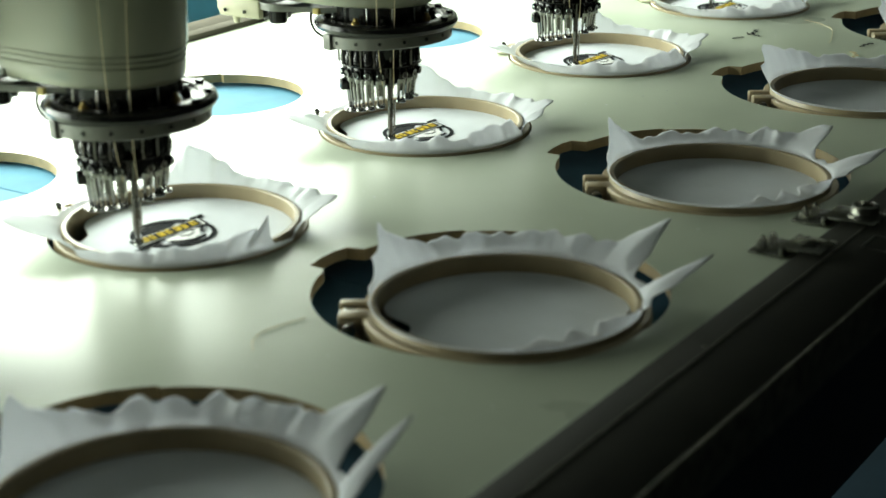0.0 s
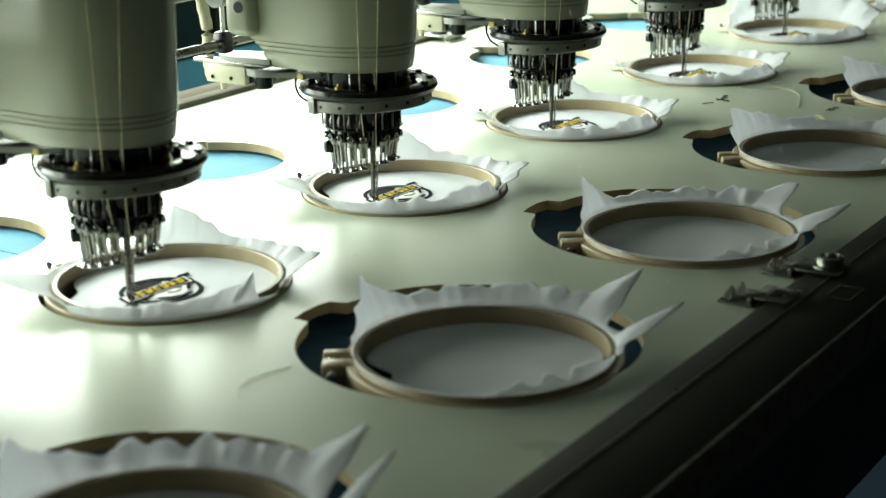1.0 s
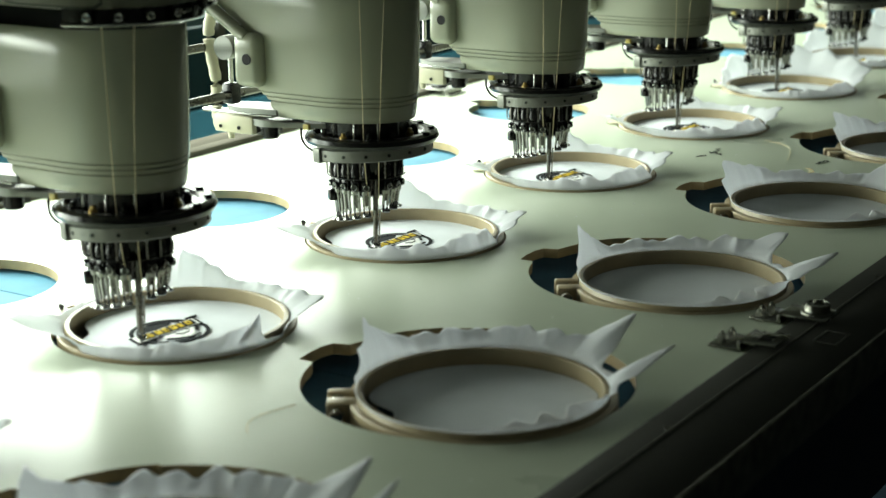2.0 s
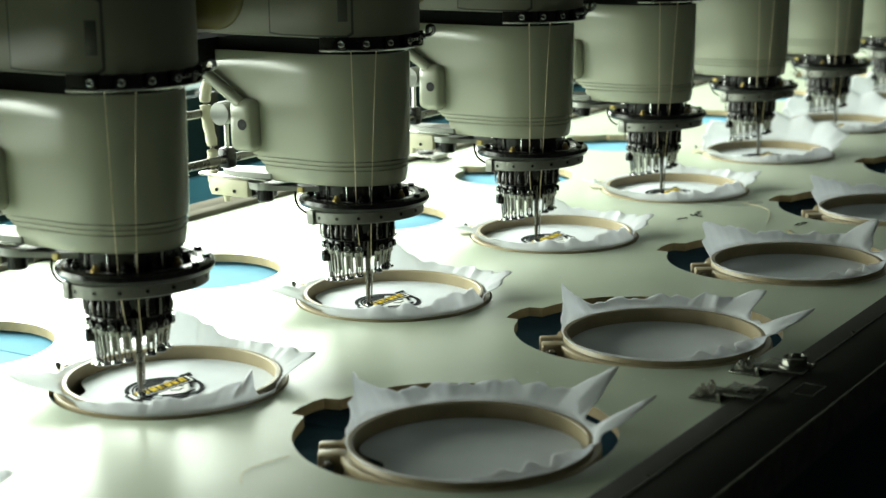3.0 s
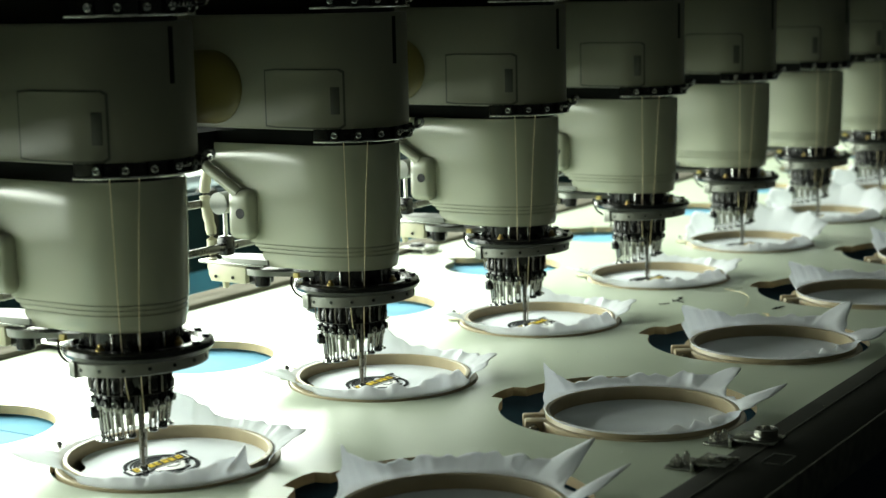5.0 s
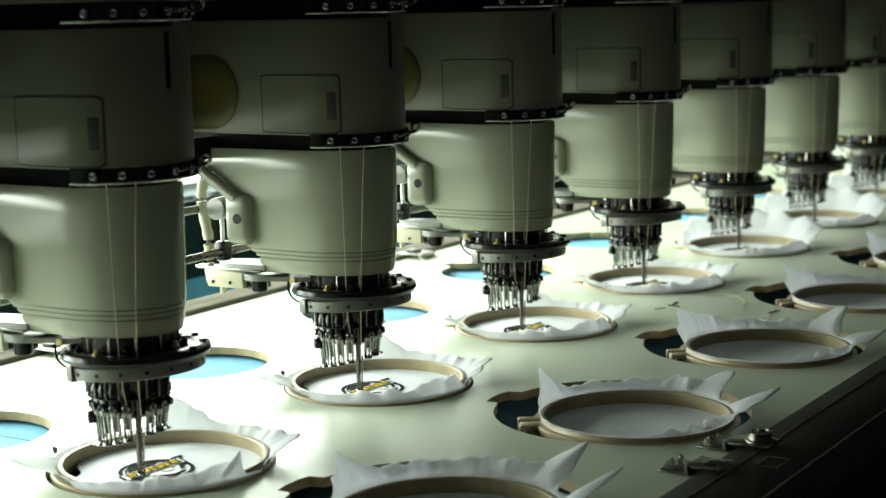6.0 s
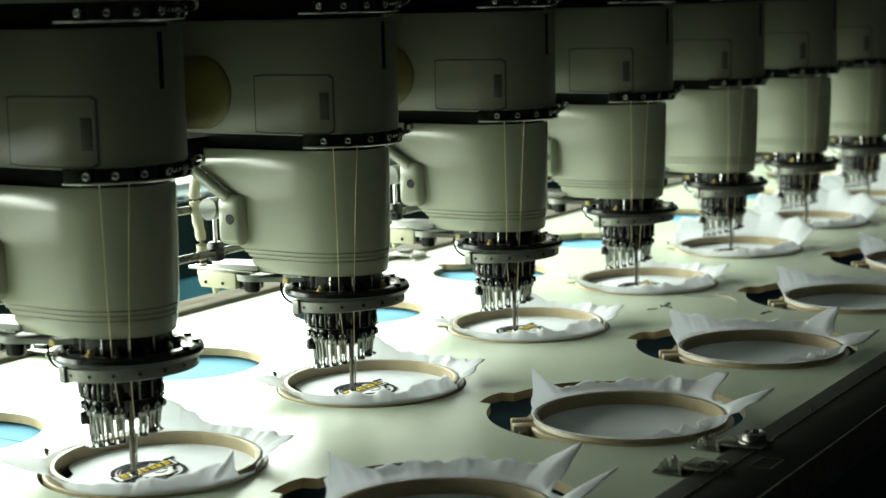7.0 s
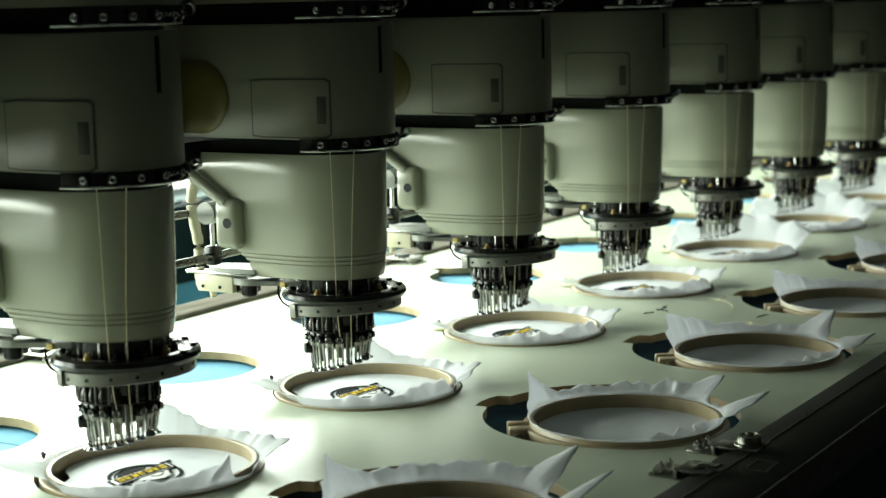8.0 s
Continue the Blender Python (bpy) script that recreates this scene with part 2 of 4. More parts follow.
def build_clip(thing, x, knob):
    """A stepped steel plate that holds the board to its front rail."""
    bm = box(x, x + 0.036, -0.408, -0.384, 0.0004, 0.0024, 0.0004)
    box(x, x + 0.036, -0.4105, -0.4075, 0.0004, 0.0085, 0.0004, bm=bm)
    box(x + 0.002, x + 0.034, -0.447 if knob else -0.437, -0.4085, 0.0066, 0.0086, 0.0004, bm=bm)
    clip = part("clip", bm, CLIPS, thing, "stepped steel clip with nuts")
    for dx, dy in ((0.006, -0.390), (0.018, -0.388), (0.030, -0.391)):
        nut = rod((x + dx, dy, 0.0022), (x + dx, dy, 0.0062), 0.0033, 6)
        rod((x + dx, dy, 0.006), (x + dx, dy, 0.0085), 0.0017, 8, bm=nut)
        part("nut", nut, CLIPS, clip)
    if knob:
        part("round_nut", lathe([(0.0, 0.0086), (0.0130, 0.0086), (0.0130, 0.0098), (0.0100, 0.0104), (0.0100, 0.0165), (0.0085, 0.0172), (0.0080, 0.0140), (0.0, 0.0140)], 24, at=(x + 0.020, -0.4335)), CLIPS, clip, "round steel cap nut")
    else:
        part("plate_slot", box(x + 0.012, x + 0.024, -0.429, -0.420, 0.0084, 0.0092), BLACK, clip)


def strip(pts, width, z0, z1, bm=None):
    """A flat raised band along a way in the plane."""
    bm = bm or bmesh.new()
    left, right = [], []
    for i, p in enumerate(pts):
        d = Vector(pts[min(i + 1, len(pts) - 1)]) - Vector(pts[max(i - 1, 0)])
        nrm = Vector((-d.y, d.x)).normalized() * width / 2
        left.append(Vector(p) + nrm)
        right.append(Vector(p) - nrm)
    for i in range(len(pts) - 1):
        quad = [left[i], right[i], right[i + 1], left[i + 1]]
        vs = [bm.verts.new((*q, z1)) for q in quad] + [bm.verts.new((*q, z0)) for q in quad]
        bm.faces.new(vs[:4])
        for a, b in ((0, 1), (1, 2), (2, 3), (3, 0)):
            bm.faces.new((vs[a], vs[b], vs[4 + b], vs[4 + a]))
    return bm


table = build_board()

# ---- setting ----
def build_setting():
    low = empty("lower_table", "blue painted lower table under the moving board", "machine table")
    n = 4
    for k in range(n):
        x0 = X0 + (X1 - X0) * k / n
        part("top_panel", box(x0 + 0.001, x0 + (X1 - X0) / n - 0.001, -0.44, 0.127, -0.036, -0.0236, 0.001), SHADED_BLUE, low, "blue panel with its shade put into the colour")
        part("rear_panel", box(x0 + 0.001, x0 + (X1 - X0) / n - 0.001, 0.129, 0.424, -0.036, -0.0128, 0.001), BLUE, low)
    part("side_apron", box(X0, X1, -0.446, -0.441, -0.20, -0.024), NAVY, low, "dark blue hanging apron")
    screen = empty("partition", "dark teal partition board standing behind the machine", "partition")
    for k in range(6):
        part("board_panel", box(-0.6 + 0.9 * k, 0.296 + 0.9 * k, 0.95, 0.965, -0.85, 0.05, 0.002), TEAL, screen)
    for k in range(6):
        part("kick_panel", box(-0.6 + 0.9 * k, 0.296 + 0.9 * k, 0.938, 0.948, -0.85, -0.085, 0.002), KICK, screen, "blue lower board")
    for k in range(7):
        part("post", box(-0.62 + 0.9 * k, -0.60 + 0.9 * k, 0.94, 0.975, -0.85, 0.055, 0.002), RAIL, screen)
    beam = empty("machine_beam", "dark enamelled beam that carries the row of heads", "machine beam")
    # Unseen upper part, up to 1.2 m, keeps window light off the upper housings.
    part("beam_body", box(X0, X1, HY + 0.241, HY + 0.30, 0.262, 1.20, 0.006), ENAMEL, beam)
    part("beam_underside", box(X0, X1, HY + 0.245, HY + 0.296, 0.254, 0.261, 0.001), BLACK, beam)
    for k in (0, 1):
        x = X0 + 0.02 if k == 0 else X1 - 0.10
        part("beam_leg", box(x, x + 0.08, HY + 0.53, HY + 0.60, -0.85, 0.80, 0.004), ENAMEL, beam)
        part("leg_tie", box(x, x + 0.08, HY + 0.301, HY + 0.529, 0.60, 0.78, 0.003), ENAMEL, beam)
    bm = box(-4, 7, -4, 1.75, -0.86, -0.85)
    tagged(mesh_object("floor", bm, FLOOR), "dark workshop floor", "floor", kind="structure")
    w = [(-4, 7, WIN_Y, WIN_Y + 0.2, -0.85, WIN_Z0), (-4, 7, WIN_Y, WIN_Y + 0.2, WIN_Z1, 2.7), (-4, WIN_X0, WIN_Y, WIN_Y + 0.2, WIN_Z0, WIN_Z1), (WIN_X1, 7, WIN_Y, WIN_Y + 0.2, WIN_Z0, WIN_Z1)]
    bm = bmesh.new()
    for b in w:
        box(*b, bm=bm)
    tagged(mesh_object("wall_north", bm, WALL), "dark teal wall under a long window", "wall", kind="structure")
    # Unseen walls and ceiling that close the room and hold the fill down.
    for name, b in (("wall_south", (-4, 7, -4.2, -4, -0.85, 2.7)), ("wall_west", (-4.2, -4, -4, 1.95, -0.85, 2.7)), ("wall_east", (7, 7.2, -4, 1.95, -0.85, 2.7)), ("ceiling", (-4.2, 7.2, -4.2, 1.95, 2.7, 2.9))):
        tagged(mesh_object(name, box(*b), LOW_FILL), "unseen near-black " + name.split("_")[0], name.split("_")[0], kind="structure")


build_setting()
day = bpy.data.materials.new("daylight")
day.use_nodes = True
day.node_tree.nodes.remove(day.node_tree.nodes["Principled BSDF"])
glow = day.node_tree.nodes.new("ShaderNodeEmission")
glow.inputs["Color"].default_value, glow.inputs["Strength"].default_value = (0.89, 1.0, 0.87, 1), 3.5
day.node_tree.links.new(glow.outputs[0], day.node_tree.nodes["Material Output"].inputs["Surface"])
tagged(mesh_object("backdrop", box(-3, 12, 3.2, 3.21, -1.5, 5), day), "bright overcast sky outside the window", "sky", kind="structure")


# ---- hoops ----
def build_hoop(turn):
    thing = empty("embroidery_hoop", "round beige embroidery hoop with a screw clamp", "hoop", "hoops on the board")
    outer = [(0.0893, -0.0215), (0.0938, -0.0215), (0.0950, -0.0138), (0.0950, 0.0012), (0.0942, 0.0022), (0.0897, 0.0022)]
    t0 = turn + 3.2
    part("outer_ring", lathe(outer, 90, closed=True, a0=t0, a1=t0 + 353.6), HOOP, thing)
    inner = [(0.0845, -0.0215), (0.0886, -0.0215), (0.0888, 0.0056), (0.0880, 0.0068), (0.0852, 0.0068), (0.0845, 0.0060)]
    part("inner_ring", lathe(inner, 90, closed=True), HOOP, thing)
    t = pose(0, 0, 0, 0, 0, turn)
    for s in (-1, 1):
        y0, y1 = sorted((s * 0.0045, s * (0.019 if s > 0 else 0.014)))
        bm = box(0.0895, 0.1095, y0, y1, -0.0215, 0.0030, 0.0018, turn=t)
        part("clamp_lug", bm, HOOP, thing)
    screw = part("clamp_screw", rod(t @ Vector((0.102, -0.021, -0.004)), t @ Vector((0.102, 0.021, -0.004)), 0.0024, 12), STEEL, thing, "small steel clamp screw")
    part("screw_head", rod(t @ Vector((0.102, 0.0195, -0.004)), t @ Vector((0.102, 0.027, -0.004)), 0.0048, 14), STEEL, screw)
    part("square_nut", box(0.098, 0.1065, -0.0035, 0.0035, -0.008, 0.0015, 0.0008, turn=t), STEEL, thing)
    for k in (115, 238):
        q = pose(0, 0, 0, 0, 0, turn + k)
        part("rim_pad", box(0.0936, 0.0966, -0.016, 0.016, -0.0215, -0.004, 0.0007, turn=q), HOOP, thing)
    if turn < 100:
        knob = rod(t @ Vector((0.106, 0.012, 0.002)), t @ Vector((0.106, 0.012, 0.0065)), 0.0016, 8)
        rod(t @ Vector((0.106, 0.012, 0.0055)), t @ Vector((0.106, 0.014, 0.0080)), 0.0026, 10, bm=knob, r2=0.0016)
        part("thumb_screw", knob, BLACK, thing, "small black thumb screw")
        part("clamp_tab", box(0.0935, 0.1090, -0.013, 0.012, 0.0010, 0.0030, 0.0008, turn=pose(0, 0, 0, 0, 0, turn + 14)), CREAM, thing, "flat cream plastic tab")
    return thing


def cloth_skirt(table_rows, seed, foot, over):
    """Rows of angle from the far side, outward and upward reach of the cloth's loose edge (mm), and how far it leans sideways (degrees)."""
    bm = bmesh.new()
    rng = random.Random(seed)
    ph = [rng.uniform(0, 6.28) for _ in range(5)]
    base, n, m = 31.0, 300, 8
    rows = sorted((*row, 0)[:4] for row in table_rows)
    cols = []
    for k in range(n):
        a = -180 + 360 * k / n
        for (a0, o0, u0, w0), (a1, o1, u1, w1) in zip(rows, rows[1:]):
            if a0 <= a <= a1:
                f = (a - a0) / max(1e-6, a1 - a0)
                f = 0.55 * f + 0.45 * f * f * (3 - 2 * f)
                o, u, twist = o0 + (o1 - o0) * f, u0 + (u1 - u0) * f, w0 + (w1 - w0) * f
                break
        fold = math.sin(a * 0.26 + ph[0]) + 0.9 * math.sin(a * 0.47 + ph[1]) + 0.6 * math.sin(a * 0.85 + ph[2])
        fold = fold * 0.75 + 0.9 * (1 - 2 * abs(math.sin(a * 0.215 + ph[3])))  # creases
        lift = math.sin(a * 0.22 + ph[4]) + 0.6 * math.sin(a * 0.55 + ph[1]) + 0.12 * math.sin(a * 1.1 + ph[0])
        full = math.hypot(o, u)
        reach = full if full < 16 else max(2.0, 16 - 0.85 * (full - 16))
        near = min(1, max(0, (abs(a) - (102 if a < 0 else 132)) / 10)) if over else 0  # the near side is folded over the outer ring
        foot_r = 0.0891 + 0.0058 * near
        col = []
        for j in range(m):
            v = j / (m - 1)
            wave = fold * reach * (0.23 if foot > 0.005 else 0.18) * v ** 0.8 * (1 - 0.3 * v)
            r = foot_r + 0.001 * (o * v**1.35 + wave * (1 - 0.6 * near))
            z = foot + 0.001 * ((u + 1000 * (0.0074 - foot)) * v**0.85 + lift * reach * 0.10 * v + 0.25 * wave * v) + (0.0010 if j else 0)
            world_a = radians(base + a + twist * v * v)
            col.append(bm.verts.new((r * math.cos(world_a), r * math.sin(world_a), z)))
        cols.append(col)
    for k in range(n):
        p, q = cols[k], cols[(k + 1) % n]
        for j in range(m - 1):
            bm.faces.new((p[j], q[j], q[j + 1], p[j + 1]))
    return bm


RUFFLE = [(-99, 6, 1), (-92, 14, 5), (-82, 29, 12), (-74, 19, 9), (-64, 14, 8), (-50, 10, 6), (-36, 8, 5), (-24, 8, 4), (-17, 9, 6), (-6, 12, 15), (3, 14, 24), (8, 14, 29), (11, 11, 18), (16, 6, 7), (22, 3, 1), (40, 2, 0), (70, 3, 0), (86, 6, 0), (96, 20, 5), (105, 40, 13), (113, 45, 16), (124, 34, 12), (135, 18, 7), (145, 5, 3)]
SKIRT_FLAP = [(-180, -10, 3), (-172, -12, 5), (-162, -11, 5), (-156, -12, 5, 2), (-148, -13, 6, 8), (-141, -15, 9, 16), (-136, -17, 14, 21), (-133, -13, 9, 14), (-129, -5, 2, 5), (-124, -1, -3), (-108, 0, -4), *RUFFLE, (152, -3, 1), (160, -6, 1), (170, -9, 2), (180, -10, 3)]
SKIRT_A = [(-180, -9, 3), (-168, -13, 5), (-160, -7, 2), (-148, -13, 7), (-138, -12, 8), (-130, -13, 8, 6), (-122, -14, 8, 11), (-117, -9, 4, 7), (-112, -2, -2), (-106, 0, -3), *RUFFLE, (152, -3, 1), (160, -7, 2), (170, -11, 4), (180, -9, 3)]
TAIL = [(90, 1, 0), (110, 1, 0), (140, 1, 0), (165, 1, 0), (180, 2, 1)]
BAND = [(-30, 11, 11), (-10, 11, 7), (14, 11, 6), (30, 11, 5), (40, 11, 8), (47, 12, 14), (54, 12, 22), (60, 12, 32), (64, 9, 28), (70, 5, 12), (76, 3, 2)]
NEAR = [(-180, 0.5, 0.5), (-172, -3, 1), (-164, -11, 4.5), (-157, -4, 0.3), (-149, -12, 4.5), (-141, -4, 0.4), (-133, -12, 5), (-122, -5, 4), (-112, 2, 5)]
SLOPE = [(-30, 10, 8), (-10, 9, 7), (10, 9, 9), (26, 10, 13), (40, 11, 20), (54, 12, 27), (66, 12, 32), (74, 11, 31), (79, 6, 18), (84, 3, 4)]
SKIRT_B = [*NEAR, (-100, 9, 3), (-94, 30, 10), (-88, 46, 19), (-82, 22, 9), (-77, 4, 1), (-66, 3, 0), (-61, 10, 6), (-57, 32, 20), (-52, 33, 19), (-43, 15, 11), *BAND, *TAIL]
TALL = [(a, o, u + (4 if a < 45 else 2)) for a, o, u in BAND]
SKIRT_C = [*NEAR, (-100, 6, 2), (-94, 16, 8), (-88, 46, 29), (-84, 32, 19), (-79, 6, 1), (-68, 4, 1), (-64, 8, 4), (-60, 28, 17), (-56, 48, 30), (-51, 32, 21), (-45, 17, 12), (-38, 12, 10), *TALL, *TAIL]
SKIRT_F = [*NEAR, (-100, 6, 3), (-94, 15, 14), (-88, 40, 48), (-84, 28, 32), (-79, 6, 2), (-68, 4, 1), (-64, 10, 6), (-60, 27, 19), (-56, 42, 32), (-51, 29, 22), (-45, 17, 14), (-38, 13, 13), *TALL, *TAIL]
SKIRT_D = [*NEAR, (-100, 7, 1), (-93, 26, 5), (-86, 44, 12), (-81, 20, 6), (-76, 4, 1), (-67, 3, 0), (-62, 12, 9), (-56, 34, 27), (-50, 32, 24), (-42, 14, 12), *SLOPE, *TAIL]
HEAP = [(-97, 12, 6), (-86, 32, 20), (-76, 22, 26), (-64, 24, 33), (-52, 20, 26), (-40, 22, 37), (-28, 20, 30), (-14, 22, 41), (0, 20, 34), (14, 22, 40), (28, 18, 26), (42, 20, 31), (56, 14, 17), (70, 8, 6), (88, 6, 0), (98, 14, 3), (112, 34, 9), (124, 18, 5), (134, 8, 3), (144, 3, 2)]
SKIRT_E = [row for row in SKIRT_A if not -104 <= row[0] <= 146] + HEAP


def ring_points(cx, cy, rx, a0, a1, n=40, ry=None):
    ry = ry or rx
    return [Vector((cx + rx * math.cos(radians(a0 + (a1 - a0) * k / n)), cy + ry * math.sin(radians(a0 + (a1 - a0) * k / n)))) for k in range(n + 1)]


def build_emblem(cloth):
    """A round black emblem with a slanting banner of yellow letters, drawn in bars, and a white patch."""
    z = -0.0036
    em = part("emblem", strip(ring_points(0, 0, 0.0305, 0, 360), 0.0036, z - 0.0003, z), THREAD_BLACK, cloth, "round black embroidered emblem with a yellow banner")
    strip_in = strip(ring_points(0, 0, 0.0258, 35, 290), 0.0017, z - 0.0003, z)
    part("inner_line", strip_in, THREAD_BLACK, em)
    # the field behind the banner
    part("dark_field", prism([*[tuple(p) for p in ring_points(0, 0, 0.0238, 60, 215, 24)]], z - 0.0003, z + 0.0001), THREAD_BLACK, em)
    part("white_patch", prism([(-0.013, -0.014), (-0.004, -0.019), (0.006, -0.021), (0.014, -0.017), (0.017, -0.009), (0.021, -0.003), (0.018, 0.004), (0.011, 0.006), (0.004, 0.002), (-0.004, -0.002), (-0.010, -0.006)], z - 0.0003, z + 0.0004), THREAD_WHITE, em, "white stitched patch with black outlines")
    for pts, w in (([(-0.012, -0.017), (-0.002, -0.022), (0.008, -0.0235), (0.017, -0.019)], 0.0022), ([(0.0, -0.010), (0.006, -0.013), (0.012, -0.010)], 0.0016), ([(0.006, -0.004), (0.011, -0.002), (0.015, -0.006)], 0.0015), ([(0.019, -0.010), (0.0235, -0.002), (0.020, 0.006)], 0.0022)):
        part("outline_stitch", strip([Vector(p) for p in pts], w, z, z + 0.0007), THREAD_BLACK, em)
    # the banner runs along the local x axis
    tilt = pose(-0.001, 0.002, 0, 0, 0, 14)

    def slab(x0, x1, y0, y1, zz, skew=0.0):
        return [tuple((tilt @ Vector((x + skew * y, y, 0)))[:2]) for x, y in ((x0, y0), (x1, y0), (x1, y1), (x0, y1))]
    part("banner_edge", prism(slab(-0.036, 0.034, -0.0082, 0.0082, 0, 0.3), z, z + 0.0006), THREAD_BLACK, em)
    part("banner_field", prism(slab(-0.0335, 0.0315, -0.0070, 0.0070, 0, 0.3), z, z + 0.0009), THREAD_WHITE, em)
    part("banner_core", prism(slab(-0.0300, 0.0290, -0.0056, 0.0056, 0, 0.3), z, z + 0.0012), THREAD_BLACK, em)
    for k in range(7):
        x = -0.0280 + k * 0.0080
        part("letter_bar", prism(slab(x, x + 0.0054 - 0.0012 * (k % 2), -0.0046, 0.0046, 0, 0.3), z, z + 0.0016), THREAD_YELLOW, em)
        part("letter_gap", prism(slab(x + 0.0018, x + 0.0030, -0.0026 + 0.002 * (k % 3), 0.0010 + 0.002 * (k % 3), 0, 0.3), z, z + 0.0019), THREAD_BLACK, em)
    for x, y in ((-0.034, -0.012), (0.032, 0.011)):
        part("banner_tail", prism(slab(x - 0.006, x + 0.006, y - 0.002, y + 0.002, 0, 0.4), z, z + 0.0007), THREAD_BLACK, em)
    em.matrix_local = pose(EMX, EMY, 0, 0, 0, EMTURN)
    return em


EMX, EMY, EMTURN = -0.0065, 0.0033, -19


def build_cloth(kind, skirt, seed):
    if kind == "stitched":
        thing = empty("stitched_cloth", "white cloth stretched in a hoop with a half-stitched round emblem", "cloth", "cloths in the hoops")
    else:
        thing = empty("blank_cloth", "blank white cloth stretched in a hoop with ruffled edges", "cloth", "cloths in the hoops")
    bm = bmesh.new()
    prev = None
    c = bm.verts.new((0, 0, -0.0042 if kind == "stitched" else -0.0056))
    for j in range(1, 15):
        r = 0.0845 * j / 14
        ring = []
        for k in range(72):
            a = 2 * math.pi * k / 72
            gap = 0.0
            if kind == "blank":  # the cloth has slipped off the ring at two places
                gap = 0.020 * math.exp(-((5 * k - 138) / 17) ** 2) + 0.013 * math.exp(-((5 * k - 296) / 10) ** 2)
            else:
                gap = 0.014 * math.exp(-((5 * k - 128) / 16) ** 2)
            x, y = (r - gap * (j / 14) ** 3) * math.cos(a), (r - gap * (j / 14) ** 3) * math.sin(a)
            amp = 0.0004 if kind == "stitched" and r < 0.055 else 0.0011
            z = c.co.z + amp * (noise.noise((x * 28, y * 28, seed)) + 0.4 * noise.noise((x * 70, y * 22, seed + 5))) * min(1, (14 - j) / 3)
            ring.append(bm.verts.new((x, y, z)))
        for k in range(72):
            if prev:
                bm.faces.new((prev[k], ring[k], ring[(k + 1) % 72], prev[(k + 1) % 72]))
            else:
                bm.faces.new((c, ring[k], ring[(k + 1) % 72]))
        prev = ring
    part("stretched_cloth", bm, BACKED, thing, smooth=80)
    sk = part("loose_edge", cloth_skirt(skirt, seed, 0.0022 if kind == "stitched" else 0.0064, kind == "stitched"), CLOTH, thing, smooth=80)
    so = sk.modifiers.new("thickness", "SOLIDIFY")
    so.thickness, so.offset = 0.0004, 0
    if kind == "stitched":
        build_emblem(thing)
    return thing


# ---- sewing heads ----
def slot_loop(hw, front, back, mid=0.0, n=28):
    """A plan outline: half an ellipse about mid at the front, square at the back with eased corners."""
    out = []
    for k in range(n + 1):
        a = math.pi + math.pi * k / n
        out.append((hw * math.cos(a), mid + (front + mid) * math.sin(a)))
    e = 0.006
    return [*out, (hw, back - e), (hw - e * 0.3, back - e * 0.3), (hw - e, back), (-hw + e, back), (-hw + e * 0.3, back - e * 0.3), (-hw, back - e)]


def slot_body(levels, mid=0.0):
    """Stacks plan outlines of (z, half width, front, back)."""
    bm = bmesh.new()
    rings = [[bm.verts.new((x, y, z)) for x, y in slot_loop(hw, fr, bk, mid)] for z, hw, fr, bk in levels]
    n = len(rings[0])
    for p, q in zip(rings, rings[1:]):
        for k in range(n):
            bm.faces.new((p[k], p[(k + 1) % n], q[(k + 1) % n], q[k]))
    bm.faces.new(rings[0][::-1])
    bm.faces.new(rings[-1])
    return bm


def polar(r, deg, z):
    return Vector((r * math.cos(radians(deg)), r * math.sin(radians(deg)), z))


def pill(y0, y1, z0, z1, x0, x1):
    """A domed cover with round ends that stands out towards -x."""
    bm, n, rings = bmesh.new(), 20, []
    zc, h = (z0 + z1) / 2, (z1 - z0) / 2
    for k in range(9):
        f = k / 8
        r = h * math.cos(0.47 * math.pi * f) ** 0.6 if k else h
        x = x0 + (x1 - x0) * math.sin(0.5 * math.pi * f)
        loop = [(y0 + h - r * math.sin(math.pi * j / n), zc + r * math.cos(math.pi * j / n)) for j in range(n + 1)]
        loop += [(y1 - h + r * math.sin(math.pi * j / n), zc - r * math.cos(math.pi * j / n)) for j in range(n + 1)]
        rings.append([bm.verts.new((x, y, z)) for y, z in loop])
    for p, q in zip(rings, rings[1:]):
        for j in range(len(p)):
            bm.faces.new((p[j], p[(j + 1) % len(p)], q[(j + 1) % len(p)], q[j]))
    bm.faces.new(rings[-1])
    bm.faces.new(rings[0][::-1])
    return bm


